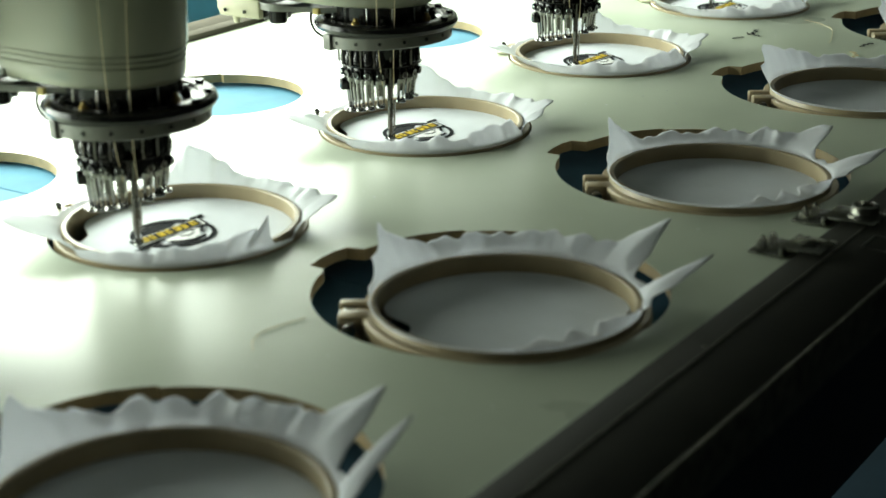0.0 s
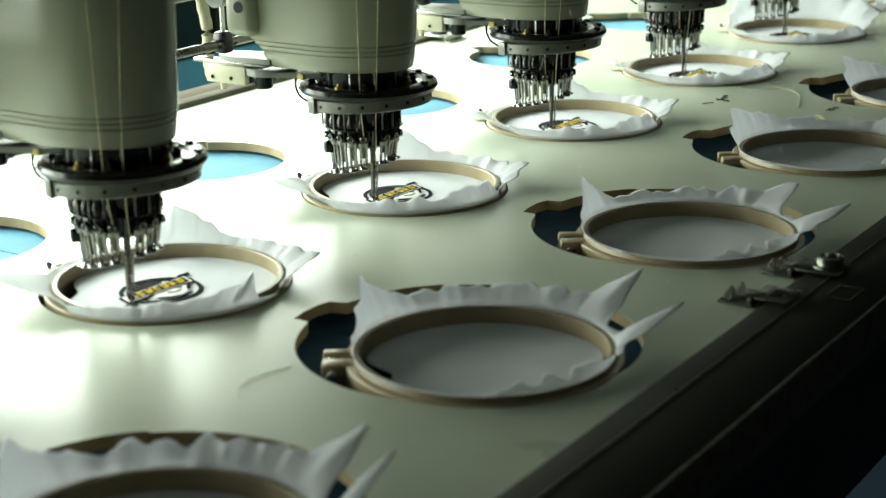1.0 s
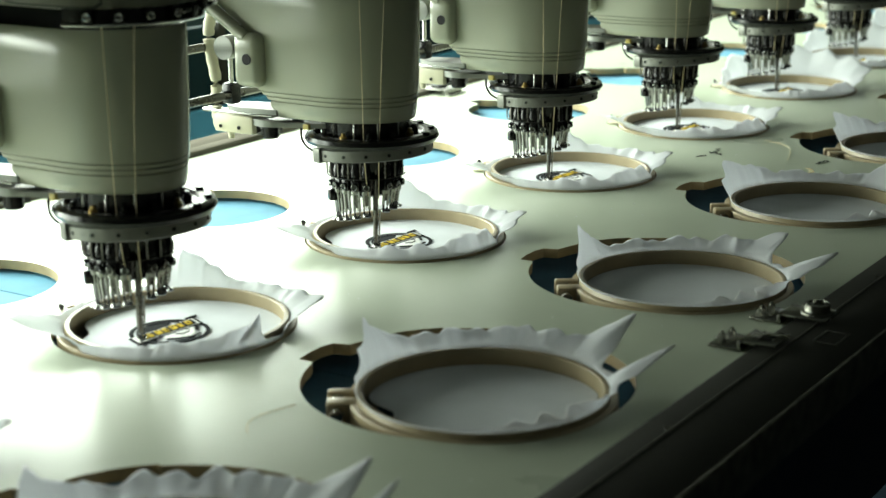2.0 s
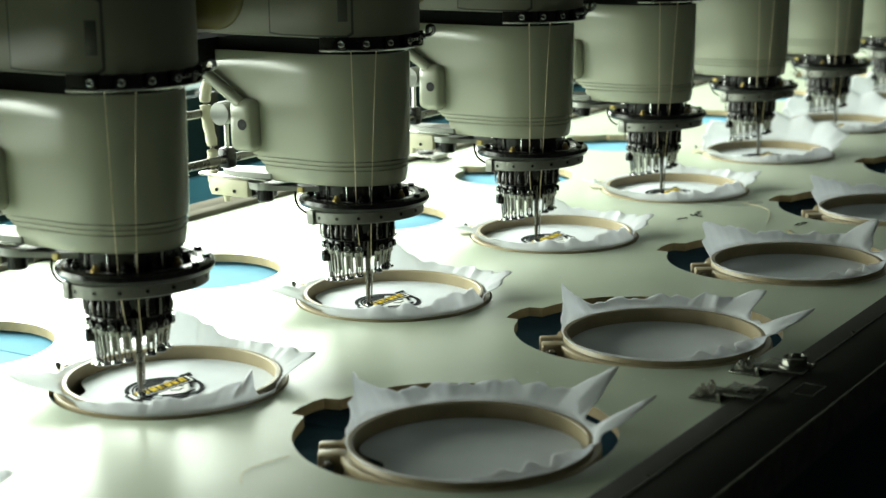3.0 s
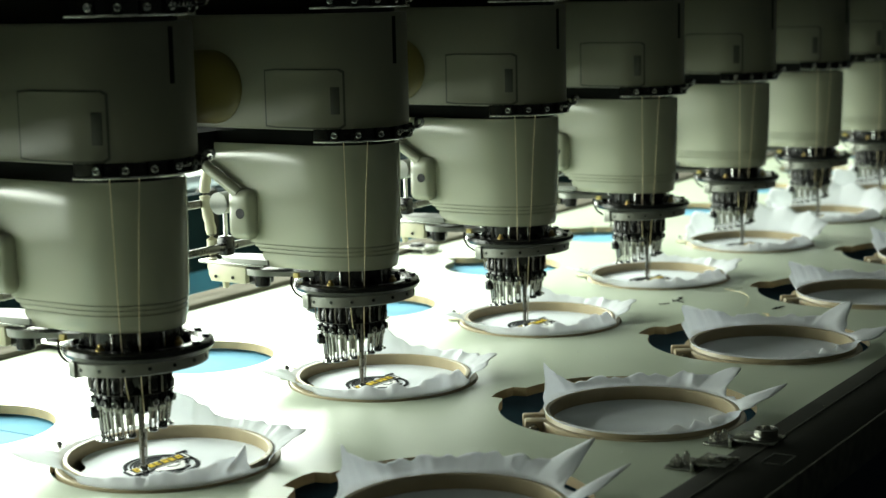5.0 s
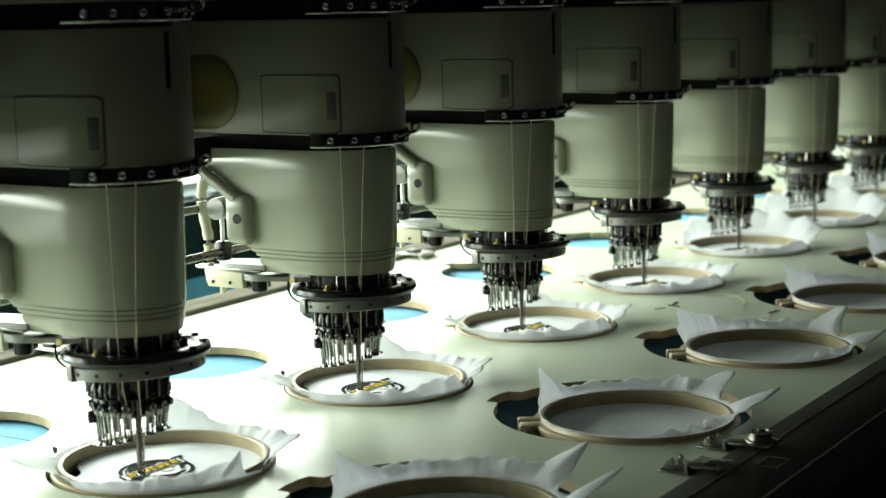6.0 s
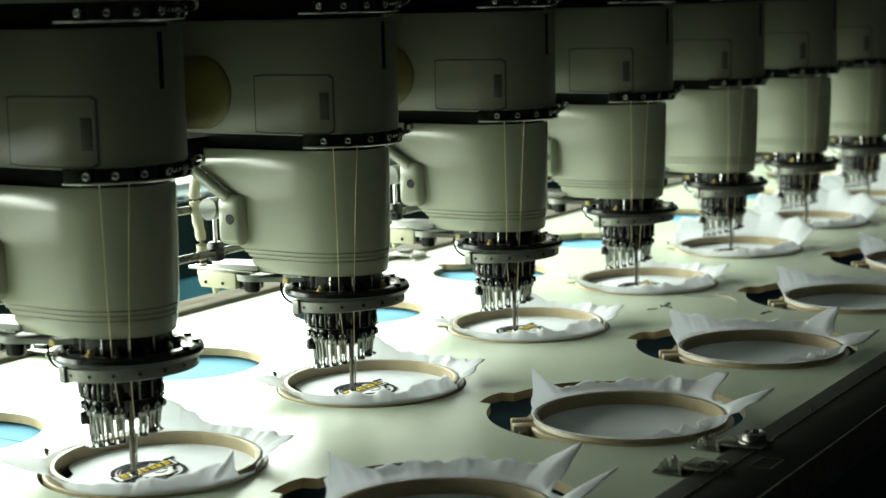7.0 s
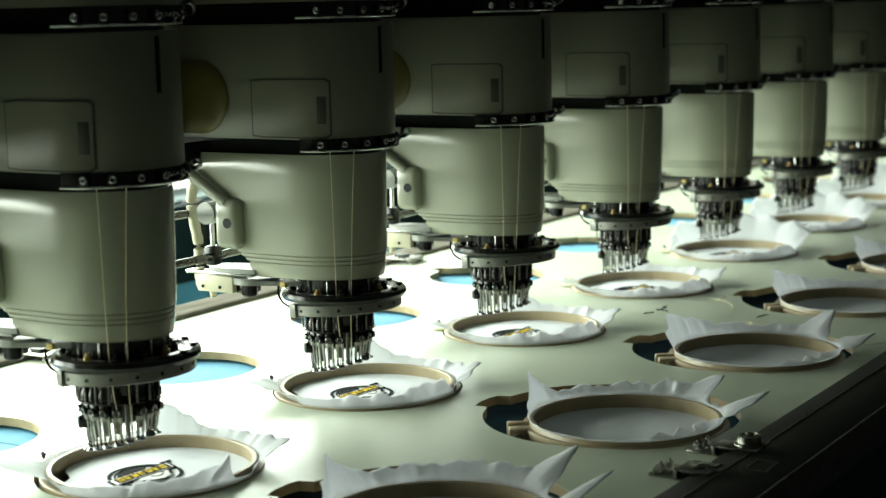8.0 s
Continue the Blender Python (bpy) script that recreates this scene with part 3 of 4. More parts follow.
def bolt_ring(head, zc, radius, lip_z):
    """The bolted flange between two housings."""
    part("flange_lip", lathe([(0.046, lip_z), (radius - 0.001, lip_z), (radius, lip_z + 0.0008), (radius - 0.001, lip_z + 0.0018), (0.046, lip_z + 0.0018)], 40, closed=True, a0=186, a1=354), STEEL, head)
    part("flange_band", lathe([(0.046, lip_z + 0.002), (radius - 0.0045, lip_z + 0.002), (radius - 0.0045, zc + 0.008), (0.046, zc + 0.008)], 40, closed=True, a0=184, a1=356), BLACK, head)
    for k in range(8):
        a = 205 + 20 * k
        q = pose(0, 0, 0, 0, 0, a)
        lug = part("bolt_lug", box(radius - 0.006, radius - 0.0005, -0.0042, 0.0042, lip_z + 0.002, zc + 0.0055, 0.0008, turn=q), BLACK, head)
        side = polar(1, a + 90, 0)
        ring = [polar(radius + 0.0006, a, zc) + side * 0.0024 * math.cos(k2 * math.pi / 6) + Vector((0, 0, 0.0024 * math.sin(k2 * math.pi / 6))) for k2 in range(13)]
        bolt = tube(ring, 0.0011, 6)
        rod(polar(radius - 0.001, a, zc), polar(radius + 0.0002, a, zc), 0.0030, 10, bm=bolt)
        part("bolt_head", bolt, NEEDLE, lug)
    # hooked lever at the end of the flange
    hook = curve_points([polar(radius - 0.004, 312, zc), polar(radius + 0.006, 309, zc + 0.001), polar(radius + 0.0095, 303, zc + 0.005), polar(radius + 0.0085, 298, zc + 0.010), polar(radius + 0.0045, 294, zc + 0.010), polar(radius + 0.0035, 296, zc + 0.004)], 4)
    part("flange_hook", tube(hook, 0.0019, 7), BLACK, head, "dark hooked lever")
    part("flange_spring", tube([polar(radius + 0.0012, 262 + 1.1 * k, zc + 0.0006) + polar(0.0016 * math.cos(k * 1.5), 270, 0.0016 * math.sin(k * 1.5)) for k in range(26)], 0.0006, 5), STEEL, head)


def needle_unit(head, deg, active):
    """One of the needles on the tilted front of the turret: bar, presser foot, guide barrel and clamp."""
    r0, r1 = 0.0318, 0.0262 if active else 0.0272
    low = 0.0298 + 0.0066 * math.cos(radians(deg - 290)) - (LIFT if active else 0)
    t = Vector((-math.sin(radians(deg)), math.cos(radians(deg)), 0))
    q = pose(0, 0, 0, 0, 0, deg)
    if not active:
        bar = rod(polar(r0 - 0.004, deg, 0.082), polar(r1, deg, low + 0.014), 0.0016, 8)
        rod(polar(r1, deg, low + 0.015), polar(r1, deg, low + 0.001), 0.0005, 6, bm=bar, r2=0.0003)
        unit = part("needle_bar", bar, BLUED, head, "slim steel needle bar")
    else:
        bar = rod(polar(r0 - 0.002, deg, 0.086), polar(r1, deg, 0.050), 0.0022, 10)
        rod(polar(r1, deg, 0.052), polar(r1, deg, 0.022), 0.0028, 10, bm=bar, r2=0.0022)
        rod(polar(r1, deg, 0.023), polar(r1, deg, 0.0), 0.0019, 10, bm=bar, r2=0.0013)
        rod(polar(r1, deg, 0.001), polar(r1, deg, -0.0035), 0.0007, 6, bm=bar, r2=0.0003)
        unit = part("working_needle", bar, BLUED, head, "steel needle bar at work in the cloth")
    # presser foot: two prongs that end in a flat loop
    high = 0.0570 - (LIFT * 0.6 if active else 0)
    gauge = 0.0009 if active else 0.0014
    foot = bmesh.new()
    for s in (-1, 1):
        top, end = polar(r1 + 0.0040, deg, high) + t * s * 0.0027, polar(r1 + 0.0012, deg, low + 0.0030) + t * s * 0.0024
        tube([top, top.lerp(end, 0.45), top.lerp(end, 0.8), end, end + polar(0.0016, deg, -0.0020)], gauge, 7, bm=foot)
    ring = [polar(r1 + 0.0024, deg, low + 0.0010) + t * 0.0030 * math.cos(2 * math.pi * k / 12) + polar(0.0034, deg, 0) * math.sin(2 * math.pi * k / 12) for k in range(13)]
    tube(ring, gauge * 0.95, 7, bm=foot)
    part("presser_foot", foot, NEEDLE, unit)
    if active:
        return unit
    lean = 0.0036
    web = bmesh.new()
    rows = [(high + 0.001, r1 + 0.0038, 0.0030), (0.5 * (high + low) + 0.006, r1 + 0.0026, 0.0028), (low + 0.0120, r1 + 0.0012, 0.0024), (low + 0.0100, r1 + 0.0010, 0.0010)]
    cols = [[web.verts.new(polar(r + dr, deg, z) + t * w * sg) for sg, dr in ((-1, 0.0005), (1, 0.0005), (1, -0.0012), (-1, -0.0012))] for z, r, w in rows]
    for a, b in zip(cols, cols[1:]):
        for k in range(4):
            web.faces.new((a[k], a[(k + 1) % 4], b[(k + 1) % 4], b[k]))
    web.faces.new(cols[0])
    web.faces.new(cols[-1][::-1])
    part("foot_web", web, BLUED, unit)
    part("guide_barrel", lathe([(0.0, 0.0690), (0.0036, 0.0690), (0.0046, 0.0700), (0.0046, 0.0760), (0.0036, 0.0775), (0.0036, 0.0820), (0.0048, 0.0826), (0.0048, 0.0872), (0.0, 0.0875)], 14, at=polar(r0, deg, 0)[:2]), BLACK, unit)
    part("guide_pin", rod(polar(r0 + 0.0056, deg - 8, 0.0868), polar(r0 + 0.0050, deg - 8, 0.0690), 0.0009, 7), BLUED, unit)
    clamp = part("needle_clamp", box(r1 + 0.0005, r1 + 0.0068, -0.0040, 0.0040, 0.0560, 0.0665, 0.0014, turn=q), BLACK, unit)
    screw = rod(polar(r1 + 0.0062, deg, 0.0610), polar(r1 + 0.0090, deg, 0.0604), 0.0034, 12)
    part("clamp_screw", screw, BLACK, clamp)
    part("screw_face", tube([polar(r1 + 0.0090, deg, 0.0604) + t * 0.0026 * math.cos(math.pi * k / 6) + Vector((0, 0, 0.0026 * math.sin(math.pi * k / 6))) for k in range(13)], 0.0005, 5), NEEDLE, clamp)
    part("collar", lathe([(0.0, 0.0530), (0.0032, 0.0530), (0.0036, 0.0545), (0.0036, 0.0565), (0.0, 0.0570)], 10, at=polar(r1 + lean, deg - 3, 0)[:2]), NEEDLE, unit)
    part("spring", tube([polar(r0 - 0.004 + 0.0024 * math.cos(k * 1.2), deg, 0.0660 + 0.0006 * k) + t * 0.0024 * math.sin(k * 1.2) for k in range(10)], 0.0005, 5), STEEL, unit)
    return unit


DISC = (0.0035, -0.0040)
LIFT = 0.031  # stroke of the working needle


def build_head():
    head = empty("embroidery_machine", "grey-green enamelled embroidery machine with a black needle turret", "embroidery machine", "row of embroidery machines")
    lev = [(0.1215, 0.0448, 0.0448, 0.066), (0.1219, 0.0460, 0.0460, 0.068), (0.1231, 0.0468, 0.0468, 0.070), (0.1275, 0.0475, 0.0475, 0.072), (0.1320, 0.0481, 0.0481, 0.075)]
    for k in range(3):
        z, w = 0.1368 + 0.0042 * k, 0.0482 + 0.0005 * k
        b = 0.077 + 0.005 * k
        lev += [(z - 0.0008, w, w, b - 0.002), (z - 0.0003, w - 0.0011, w - 0.0011, b - 0.0015), (z + 0.0003, w - 0.0011, w - 0.0011, b), (z + 0.0008, w + 0.0004, w + 0.0004, b + 0.001)]
    lev += [(0.1510, 0.0500, 0.0500, 0.090), (0.1960, 0.0512, 0.0512, 0.092), (0.2250, 0.0516, 0.0516, 0.135), (0.2430, 0.0516, 0.0516, 0.136), (0.2450, 0.0506, 0.0506, 0.135)]
    lev = [(z, w * 1.03, f + 0.0025, b) for z, w, f, b in lev]
    part("lower_housing", slot_body(lev, 0.016), ENAMEL, head)
    up = part("upper_housing", slot_body([(0.2605, 0.0590, 0.0590, 0.24), (0.2612, 0.0608, 0.0608, 0.24), (0.2640, 0.0618, 0.0618, 0.24), (0.3680, 0.0618, 0.0618, 0.24), (0.3710, 0.0605, 0.0605, 0.24)]), SHADED_ENAMEL, head)
    # door that follows the curved side, with a finger recess
    def side_panel(y_back, deg, z0, z1, out, thick):
        r = 0.0618
        way = [(-r - out, y_back + (0.0 - y_back) * k / 4) for k in range(4)]
        way += [((r + out) * math.cos(radians(a)), (r + out) * math.sin(radians(a))) for a in [180 + (deg - 180) * k / 8 for k in range(9)]]
        bm, e = bmesh.new(), 0.0028
        cols = []
        for i, (x, y) in enumerate(way):
            cut = 0.0012 if i == 0 else e if i == len(way) - 1 else 0
            d = Vector((x, 0 if y > 0 else y)).normalized() * thick
            cols.append([bm.verts.new(v) for v in ((x, y, z0 + cut), (x, y, z1 - cut), (x - d.x, y - d.y, z1 - cut), (x - d.x, y - d.y, z0 + cut))])
        for p, q in zip(cols, cols[1:]):
            for j in range(4):
                bm.faces.new((p[j], q[j], q[(j + 1) % 4], p[(j + 1) % 4]))
        bm.faces.new(cols[0])
        bm.faces.new(cols[-1][::-1])
        return bm
    part("door_gap", side_panel(0.0518, 215.0, 0.2621, 0.3194, 0.0005, 0.002), RECESS, up)
    door = part("side_door", side_panel(0.0500, 213, 0.2637, 0.3178, 0.0010, 0.003), SHADED_ENAMEL, up)
    part("finger_recess", box(0.0620, 0.0632, -0.0045, 0.0045, 0.2760, 0.3020, 0.0005, turn=pose(0, 0, 0, 0, 0, 206)), RECESS, door)
    part("side_cover", pill(0.080, 0.225, 0.2645, 0.3370, -0.0620, -0.0680), YELLOW, up, "yellowed round cover")
    part("cover_gap", pill(0.0765, 0.229, 0.2618, 0.3400, -0.0590, -0.0624), RECESS, up)
    part("slot", box(0.0560, 0.0622, -0.0024, 0.0024, 0.322, 0.367, turn=pose(0, 0, 0, 0, 0, 266)), MATT, up)
    part("seam_plate", slot_body([(0.2448, 0.0470, 0.0470, 0.16), (0.2608, 0.0470, 0.0470, 0.16)]), MATT, head)
    bolt_ring(head, 0.2565, 0.0655, 0.2490)
    part("top_seam", slot_body([(0.3700, 0.0500, 0.0500, 0.2), (0.3920, 0.0500, 0.0500, 0.2)]), BLACK, head)
    bolt_ring(head, 0.3830, 0.0655, 0.3755)
    part("top_housing", slot_body([(0.3915, 0.0618, 0.0618, 0.24), (0.62, 0.0618, 0.0618, 0.24)]), SHADED_ENAMEL, head)
    part("under_block", box(-0.045, 0.03, 0.098, 0.236, 0.228, 0.258, 0.003), MATT, head)
    # rear bracket with a bore, and its strut
    br = part("bracket", box(-0.0640, -0.0400, 0.0745, 0.1055, 0.1490, 0.2000, 0.0090, 6), ENAMEL, head, "cast bracket with a bored hole")
    part("bore", rod((-0.0646, 0.087, 0.176), (-0.0630, 0.087, 0.176), 0.0052, 16), BLACK, br)
    part("strut", rod((-0.058, 0.136, 0.2230), (-0.058, 0.092, 0.1950), 0.0058, 12), ENAMEL, head)
    part("shaft_collar", rod((-0.060, 0.118, 0.184), (-0.040, 0.118, 0.184), 0.0112, 24), CAST, head, "pale turned collar")
    part("clamp_block", box(-0.056, -0.042, 0.112, 0.126, 0.1300, 0.1500, 0.003), BLACK, head)
    part("short_rod", rod((-0.050, 0.118, 0.14), (-0.050, 0.118, 0.183), 0.0022, 8), STEEL, head)
    # rear arm, lever plate and knob
    arm = [(-0.030, 0.134), (-0.050, 0.124), (-0.056, 0.108), (-0.050, 0.066), (-0.020, 0.046), (-0.010, 0.076)]
    part("rear_arm", prism(arm, 0.1235, 0.1285), CAST, head, "pale cast lever arm")
    lever = [tuple(p) for p in ring_points(-0.034, 0.077, 0.024, 20, 220, 18)] + [(-0.040, 0.03), (-0.02, 0.0), (0.02, 0.0), (0.02, 0.06)]
    part("lever_plate", prism(lever, 0.1130, 0.1175), CAST, head, "pale cast lever plate")
    part("lever_rim", lathe([(0.0180, 0.1172), (0.0245, 0.1172), (0.0245, 0.1195), (0.0180, 0.1195)], 28, closed=True, at=(-0.034, 0.077)), CAST, head)
    part("knob", lathe([(0.0, 0.1010), (0.0070, 0.1010), (0.0080, 0.1022), (0.0080, 0.1130), (0.0, 0.1130)], 20, at=(-0.046, 0.076)), BLACK, head, "black plastic knob")
    # sensor box with hose
    sb = part("sensor_box", box(-0.056, -0.030, 0.090, 0.136, 0.1035, 0.1205, 0.0015), CREAM, head, "cream plastic sensor box")
    for y in (0.106, 0.128):
        part("box_screw", rod((-0.0570, y, 0.109), (-0.0555, y, 0.109), 0.0018, 8), BLACK, sb)
    part("nozzle", rod((-0.048, 0.122, 0.1035), (-0.048, 0.122, 0.0965), 0.0040, 10, r2=0.0028), CREAM, sb)
    part("flat_bar", box(-0.052, -0.040, 0.070, 0.154, 0.1205, 0.1235, 0.0006), STEEL, head)
    part("box_mount", box(-0.050, -0.030, 0.074, 0.0905, 0.1030, 0.1125, 0.001), BLACK, head)
    hose = curve_points([(-0.046, 0.138, 0.106), (-0.046, 0.141, 0.125), (-0.046, 0.140, 0.150), (-0.046, 0.146, 0.180), (-0.046, 0.146, 0.200), (-0.046, 0.139, 0.220), (-0.046, 0.128, 0.240)], 5)
    part("hose", tube(hose, 0.0054, 12, ridges=0.07), CREAM, head, "cream segmented hose")
    part("spring_clip", tube([polar(0.006, 40 * k, 0.0) * 1.0 + Vector((-0.052, 0.134, 0.214 + 0.0004 * k)) for k in range(10)], 0.0009, 6), STEEL, head)
    part("yellow_tab", box(-0.0440, -0.0260, 0.0330, 0.0400, 0.1115, 0.1170, 0.0008), TAB, head, "yellowed plastic tab")
    wire = curve_points([(-0.036, 0.047, 0.1130), (-0.041, 0.044, 0.1050), (-0.042, 0.039, 0.0970), (-0.038, 0.032, 0.0910)], 5)
    part("wire", tube(wire, 0.0012, 7), BLACK, head, "thin black wire")
    # needle turret
    part("turret_neck", lathe([(0.0, 0.1040), (0.040, 0.1040), (0.040, 0.1235), (0.0, 0.1235)], 32), BLACK, head)
    disc = part("turret_disc", lathe([(0.0, 0.0985), (0.0560, 0.0985), (0.0615, 0.1000), (0.0635, 0.1035), (0.0622, 0.1070), (0.0575, 0.1086), (0.0540, 0.1082), (0.0500, 0.1060), (0.0, 0.1060)], 56, at=DISC), BLACK, head, "black turret disc with a rounded rim")
    part("disc_track", lathe([(0.0500, 0.1055), (0.0545, 0.1055), (0.0545, 0.1083), (0.0500, 0.1083)], 56, closed=True, at=DISC), BLUED, disc)
    for k in range(12):
        a = 30 * k + 9
        st = part("guide_stud", lathe([(0.0, 0.1055), (0.0036, 0.1055), (0.0036, 0.1095), (0.0020, 0.1108), (0.0020, 0.1130), (0.0, 0.1132)], 12, at=polar(0.0455, a, 0)[:2]), BRASS if k % 3 == 0 else BLACK, disc)
        part("guide_pin", rod(polar(0.0420, a + 12, 0.1055), polar(0.0415, a + 12, 0.1225), 0.0011, 6), STEEL, disc)
        if 5 < (a - 270) % 360 < 140:
            part("disc_bolt", rod(polar(0.0560, a, 0.1070) + Vector((*DISC, 0)), polar(0.0560, a, 0.1102) + Vector((*DISC, 0)), 0.0034, 10), BLACK, disc)
    plate = part("needle_plate", lathe([(0.0300, 0.0866), (0.0568, 0.0866), (0.0576, 0.0874), (0.0576, 0.0970), (0.0560, 0.0982), (0.0300, 0.0982)], 48, closed=True, a0=160, a1=348, at=DISC), GREY, head, "grey cast needle plate")
    for k in range(9):
        a = 168 + 21 * k
        part("plate_hole", rod(polar(0.0570, a, 0.0920) + Vector((*DISC, 0)), polar(0.0582, a, 0.0920) + Vector((*DISC, 0)), 0.0016, 10), BLACK, plate)
    # the plate leans with the needles: higher in front, lower behind
    lean = Vector((math.cos(radians(265)), math.sin(radians(265)), 0))
    hub = Matrix.Translation((*DISC, 0.0960))
    plate.matrix_basis = hub @ Matrix.Rotation(radians(3.2), 4, Vector((lean.y, -lean.x, 0))) @ hub.inverted()
    part("plate_end", box(0.0480, 0.0600, -0.0060, 0.0060, 0.0850, 0.0985, 0.0008, turn=pose(*DISC, 0, 0, 0, 156)), GREY, plate)
    part("turret_cone", lathe([(0.0, 0.047), (0.0170, 0.047), (0.0220, 0.050), (0.0255, 0.058), (0.0285, 0.068), (0.0315, 0.078), (0.0320, 0.085), (0.0, 0.087)], 32), BLACK, head)
    part("side_lug", box(0.0290, 0.0375, -0.0040, 0.0040, 0.0440, 0.0550, 0.0015, turn=pose(0, 0, 0, 0, 0, 143)), BLACK, head)
    for k in range(9):
        needle_unit(head, 142 + 18.2 * k, k == 5)
    part("guide_plate", lathe([(0.0250, 0.0676), (0.0372, 0.0676), (0.0372, 0.0686), (0.0250, 0.0686)], 40, closed=True, a0=134, a1=298), BLACK, head, "thin black guide plate")
    comb = bmesh.new()
    for k in range(6):
        box(0.0265, 0.0335, -0.0010, 0.0010, 0.0375 + 0.0026 * k, 0.0388 + 0.0026 * k, turn=pose(0, 0, 0, 0, 0, 277), bm=comb)
    box(0.0250, 0.0272, -0.0030, 0.0030, 0.0365, 0.0560, turn=pose(0, 0, 0, 0, 0, 277), bm=comb)
    part("thread_comb", comb, STEEL, head, "small toothed steel comb")
    # threads down the housing to the needles
    for a, b in ((212, 213), (236, 231)):
        pts = curve_points([polar(0.0560, a, 0.2490), polar(0.0540, (a + b) / 2, 0.2000), polar(0.0525, b, 0.1460), polar(0.0468, b, 0.1090), polar(0.0400, b + 1, 0.0780), polar(0.0300, b + 6, 0.0480)], 4)
        part("thread", tube(pts, 0.00037, 5), THREAD_GOLD, head, "thin gold sewing thread")
    return head


hoops, cloths, heads = [], [], []
hoop_a, hoop_b = build_hoop(97), build_hoop(124)
cloth_a, cloth_flap = build_cloth("stitched", SKIRT_A, 4), build_cloth("stitched", SKIRT_FLAP, 7)
tagged(cloth_flap, "white cloth with a half-stitched emblem and a raised corner flap")
cloth_b, cloth_c, cloth_d = build_cloth("blank", SKIRT_B, 11), build_cloth("blank", SKIRT_C, 23), build_cloth("blank", SKIRT_D, 31)
cloth_f = build_cloth("blank", SKIRT_F, 17)
cloth_e = build_cloth("stitched", SKIRT_E, 9)
tagged(cloth_e, "white cloth with an emblem and a crumpled heap of loose edge")
head = build_head()
used = set()


def put(proto, group, m):
    if proto in used:
        group.append(copy_thing(proto, m))
    else:
        used.add(proto)
        proto.matrix_basis = m
        group.append(proto)


for i in range(FIRST, LAST + 1):
    spot_a, spot_b = (i * PITCH + (0.002 if i == 0 else 0), -0.002 if i == 0 else 0, 0), (i * PITCH - 0.007, -0.293, -0.0015)
    put(hoop_a, hoops, pose(*spot_a))
    put(hoop_b, hoops, pose(*spot_b))
    put(cloth_flap if i == 0 else cloth_a if i < 4 else cloth_e, cloths, pose(*spot_a))
    put(cloth_f if i < 0 else cloth_c if i < 1 else cloth_b if i < 2 else cloth_d, cloths, pose(*spot_b))
    put(head, heads, pose(i * PITCH + HX + (0.0055 if i == 0 else 0), HY - (0.0052 if i == 0 else 0), 0))


# ---- shafts behind the heads ----
def build_shaft(y, z, r, label):
    ob = mesh_object("drive_shaft", rod((X0, y, z), (X1, y, z), r, 14), BLUED)
    return tagged(ob, label, "shaft", "shafts behind the heads")


build_shaft(HY + 0.150, 0.181, 0.0042, "steel drive shaft running behind the heads")
build_shaft(HY + 0.118, 0.139, 0.0042, "lower steel shaft clamped behind the heads")

# Tray added along the whole row to stop light rising between the heads.
tray = empty("blocking_tray", "black tray added behind the heads to block light between them", "cable tray")
part("tray_floor", box(X0, X1, HY + 0.128, HY + 0.236, 0.2340, 0.2360), MATT, tray)
part("tray_lip", box(X0, X1, HY + 0.126, HY + 0.128, 0.2340, 0.2560), MATT, tray)


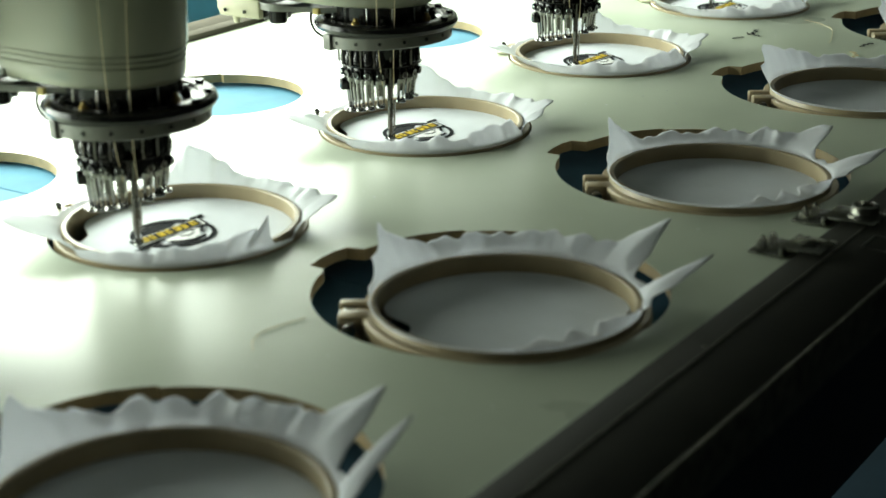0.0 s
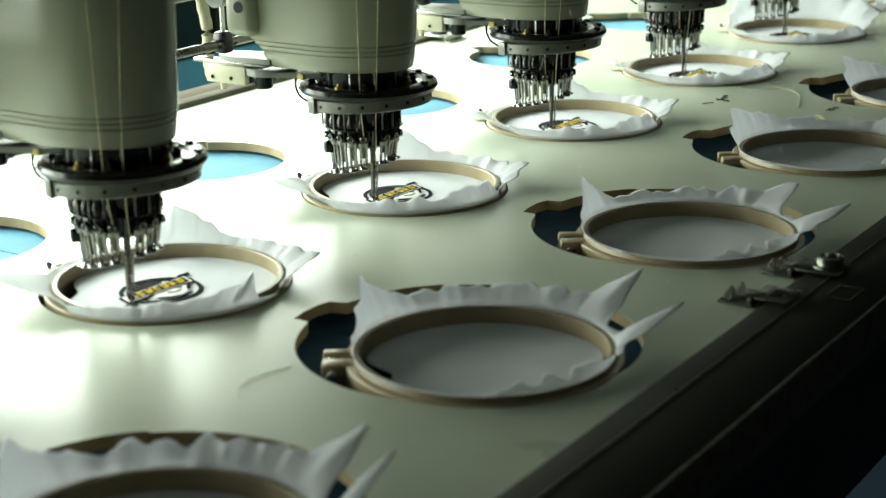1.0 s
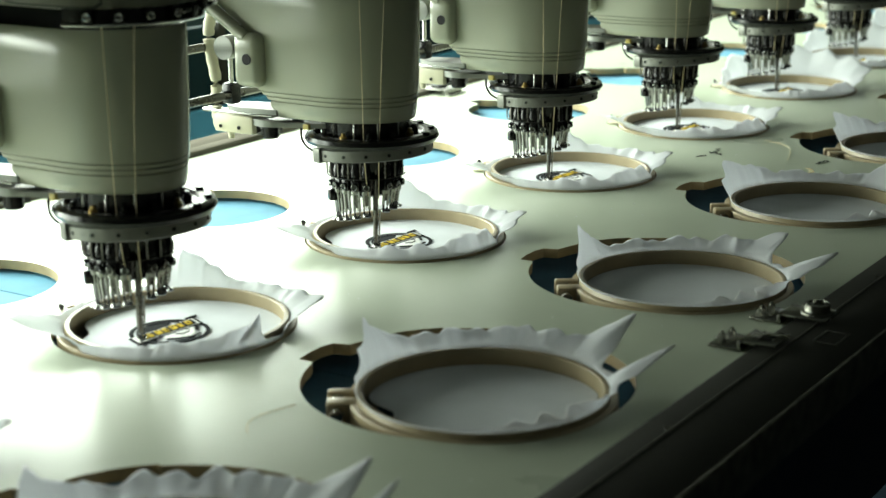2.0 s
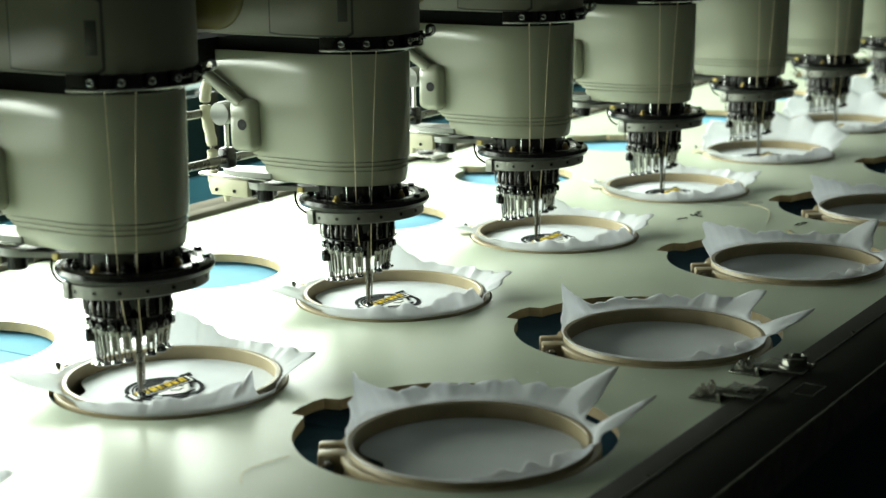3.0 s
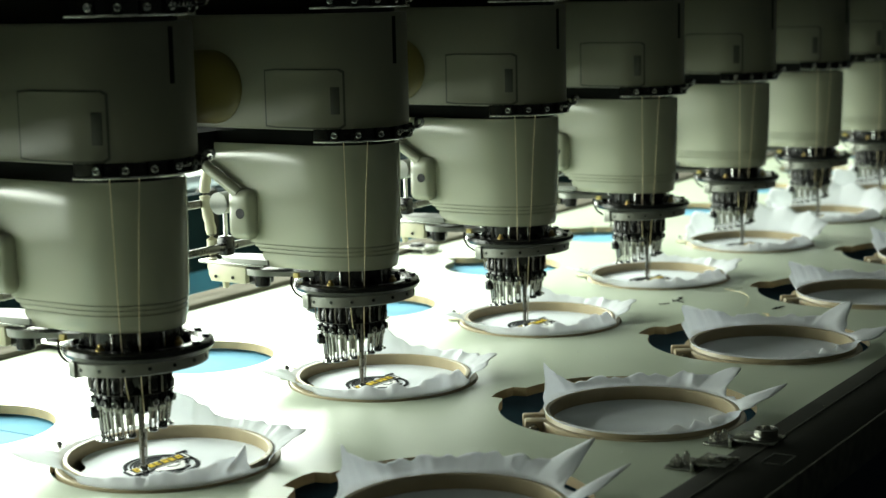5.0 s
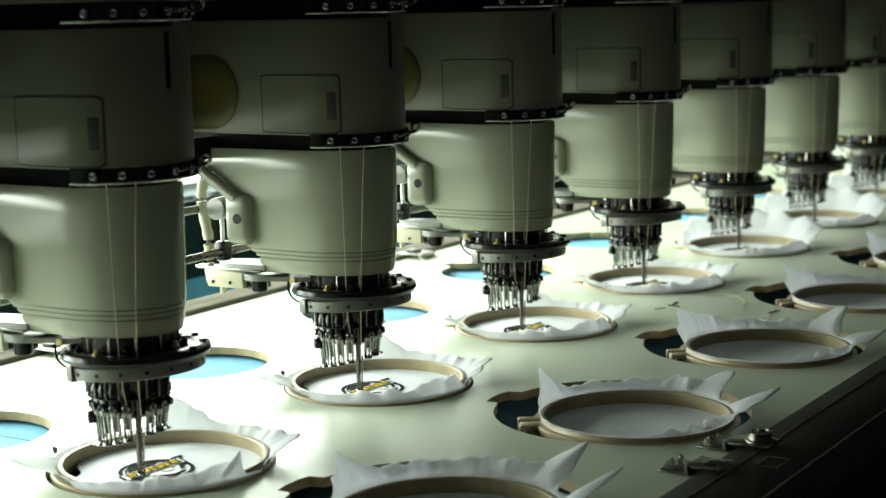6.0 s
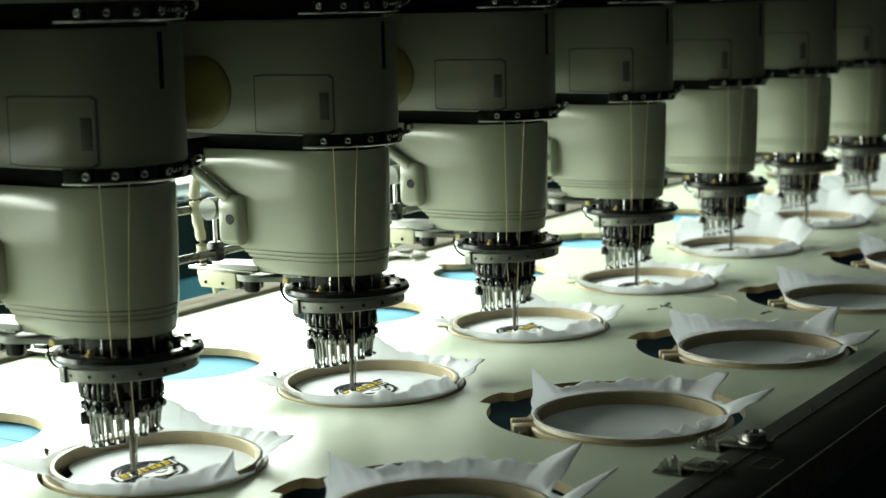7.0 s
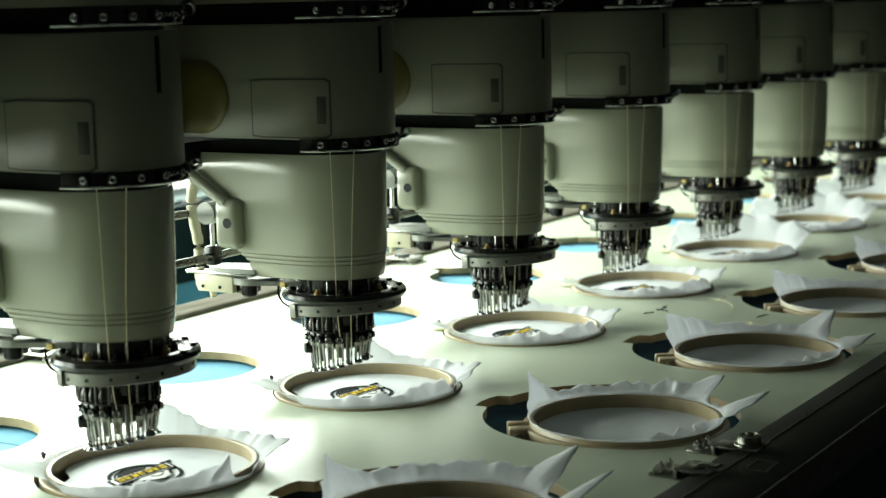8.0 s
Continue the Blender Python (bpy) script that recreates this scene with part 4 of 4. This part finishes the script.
def build_scraps():
    """Cut threads that lie on the board."""
    made = []
    rng = random.Random(5)
    for x, y, length, turn, mat, label in (
        (0.853, -0.093, 0.030, 10, THREAD_BLACK, "tangled black thread scrap on the board"),
        (0.842, -0.097, 0.022, 70, THREAD_BLACK, "tangled black thread scrap on the board"),
        (0.818, -0.088, 0.014, 150, THREAD_BLACK, "short black thread scrap on the board"),
        (0.803, -0.230, 0.030, 20, THREAD_GOLD, "curled gold thread scrap on the board"),
        (0.8555, -0.221, 0.022, 170, THREAD_BLACK, "short dark thread scrap on the board"),
        (0.905, -0.165, 0.120, 35, THREAD_GOLD, "long loose thread lying on the board"),
        (-0.125, -0.187, 0.060, 6, THREAD_GOLD, "loose pale thread lying on the board"),
        (0.715, -0.395, 0.160, -25, THREAD_WHITE, "white thread trailing from a cloth"),
    ):
        pts, n = [], 12
        bend = rng.uniform(-0.5, 0.5)
        for k in range(n + 1):
            f = k / n - 0.5
            wig = 0.10 * length * math.sin(k * 1.3 + bend * 9) if length < 0.05 else 0.03 * length * math.sin(k * 0.5)
            pts.append(Vector((length * f, wig + bend * length * f * f * 1.5, 0.0008)))
        ob = mesh_object("thread_scrap", tube(pts, 0.0005 if length < 0.05 else 0.0003, 5), mat)
        ob.matrix_basis = pose(x, y, 0.0 if y > -0.39 else 0.006, 0, 0, turn)
        made.append(tagged(ob, label, "thread", "thread scraps on the board"))
    return made


def build_lint():
    """Dust and lint on the board."""
    rng = random.Random(12)
    bm = bmesh.new()
    while len(bm.faces) < 220 * 8:
        x, y = rng.uniform(-0.5, 2.4), rng.uniform(-0.40, 0.38)
        spot = x - PITCH * round(x / PITCH)
        if math.hypot(spot, y) < 0.135 or math.hypot(spot - BX, y - BY) < 0.150 or math.hypot(spot - CX, y - CY) < 0.150:
            continue
        r = rng.uniform(0.0003, 0.0009)
        bmesh.ops.create_icosphere(bm, subdivisions=1, radius=r, matrix=Matrix.Translation((x, y, 0.0002)) @ Matrix.Diagonal((1, rng.uniform(0.5, 1.6), 0.4, 1)))
    return tagged(mesh_object("lint", bm, CLOTH), "pale dust and lint specks on the board", "lint", kind="stuff")


scraps = [*build_scraps(), build_lint()]

# ---- what moves ----
TABLE_ROWS = [(0, 12.0, -3.5), (0.5, 11.6, -4.4), (1.0, 9.4, -2.7), (1.5, 9.0, -3.7), (3, 5.7, -0.8), (3.5, 4.0, -1.5), (4, 3.0, -0.7), (4.5, 2.6, 0.0), (6, -0.4, 1.1), (6.5, 0.0, 0.3), (7, -1.2, 1.2), (8, -1.6, 1.7)]



def needle_rows():
    """Down and up in turn while it stitches slowly, then one full stroke each tenth of a second."""
    rows = [(k / 10, 0.0 if k % 2 == 0 else LIFT) for k in range(0, 53)]
    for k in range(53, 79):
        rows += [(k / 10, 0.0), (k / 10 + 0.05, LIFT)]
    rows = [r for r in rows if abs(r[0] - 5.3) > 0.01]
    return [r for r in rows if r[0] < 7.82] + [(7.9, LIFT), (8.0, LIFT)]


def motions():
    for ob in (table, *hoops, *cloths, *scraps):
        home = ob.matrix_basis.copy()
        walk(ob, [(t, pose(dx / 1000, dy / 1000, 0) @ home) for t, dx, dy in TABLE_ROWS])
    for ob in heads:
        needle = [c for c in ob.children if c.name.startswith("working_needle")][0]
        home = needle.matrix_basis.copy()
        walk(needle, [(t, home @ pose(0, 0, z)) for t, z in needle_rows()])


motions()
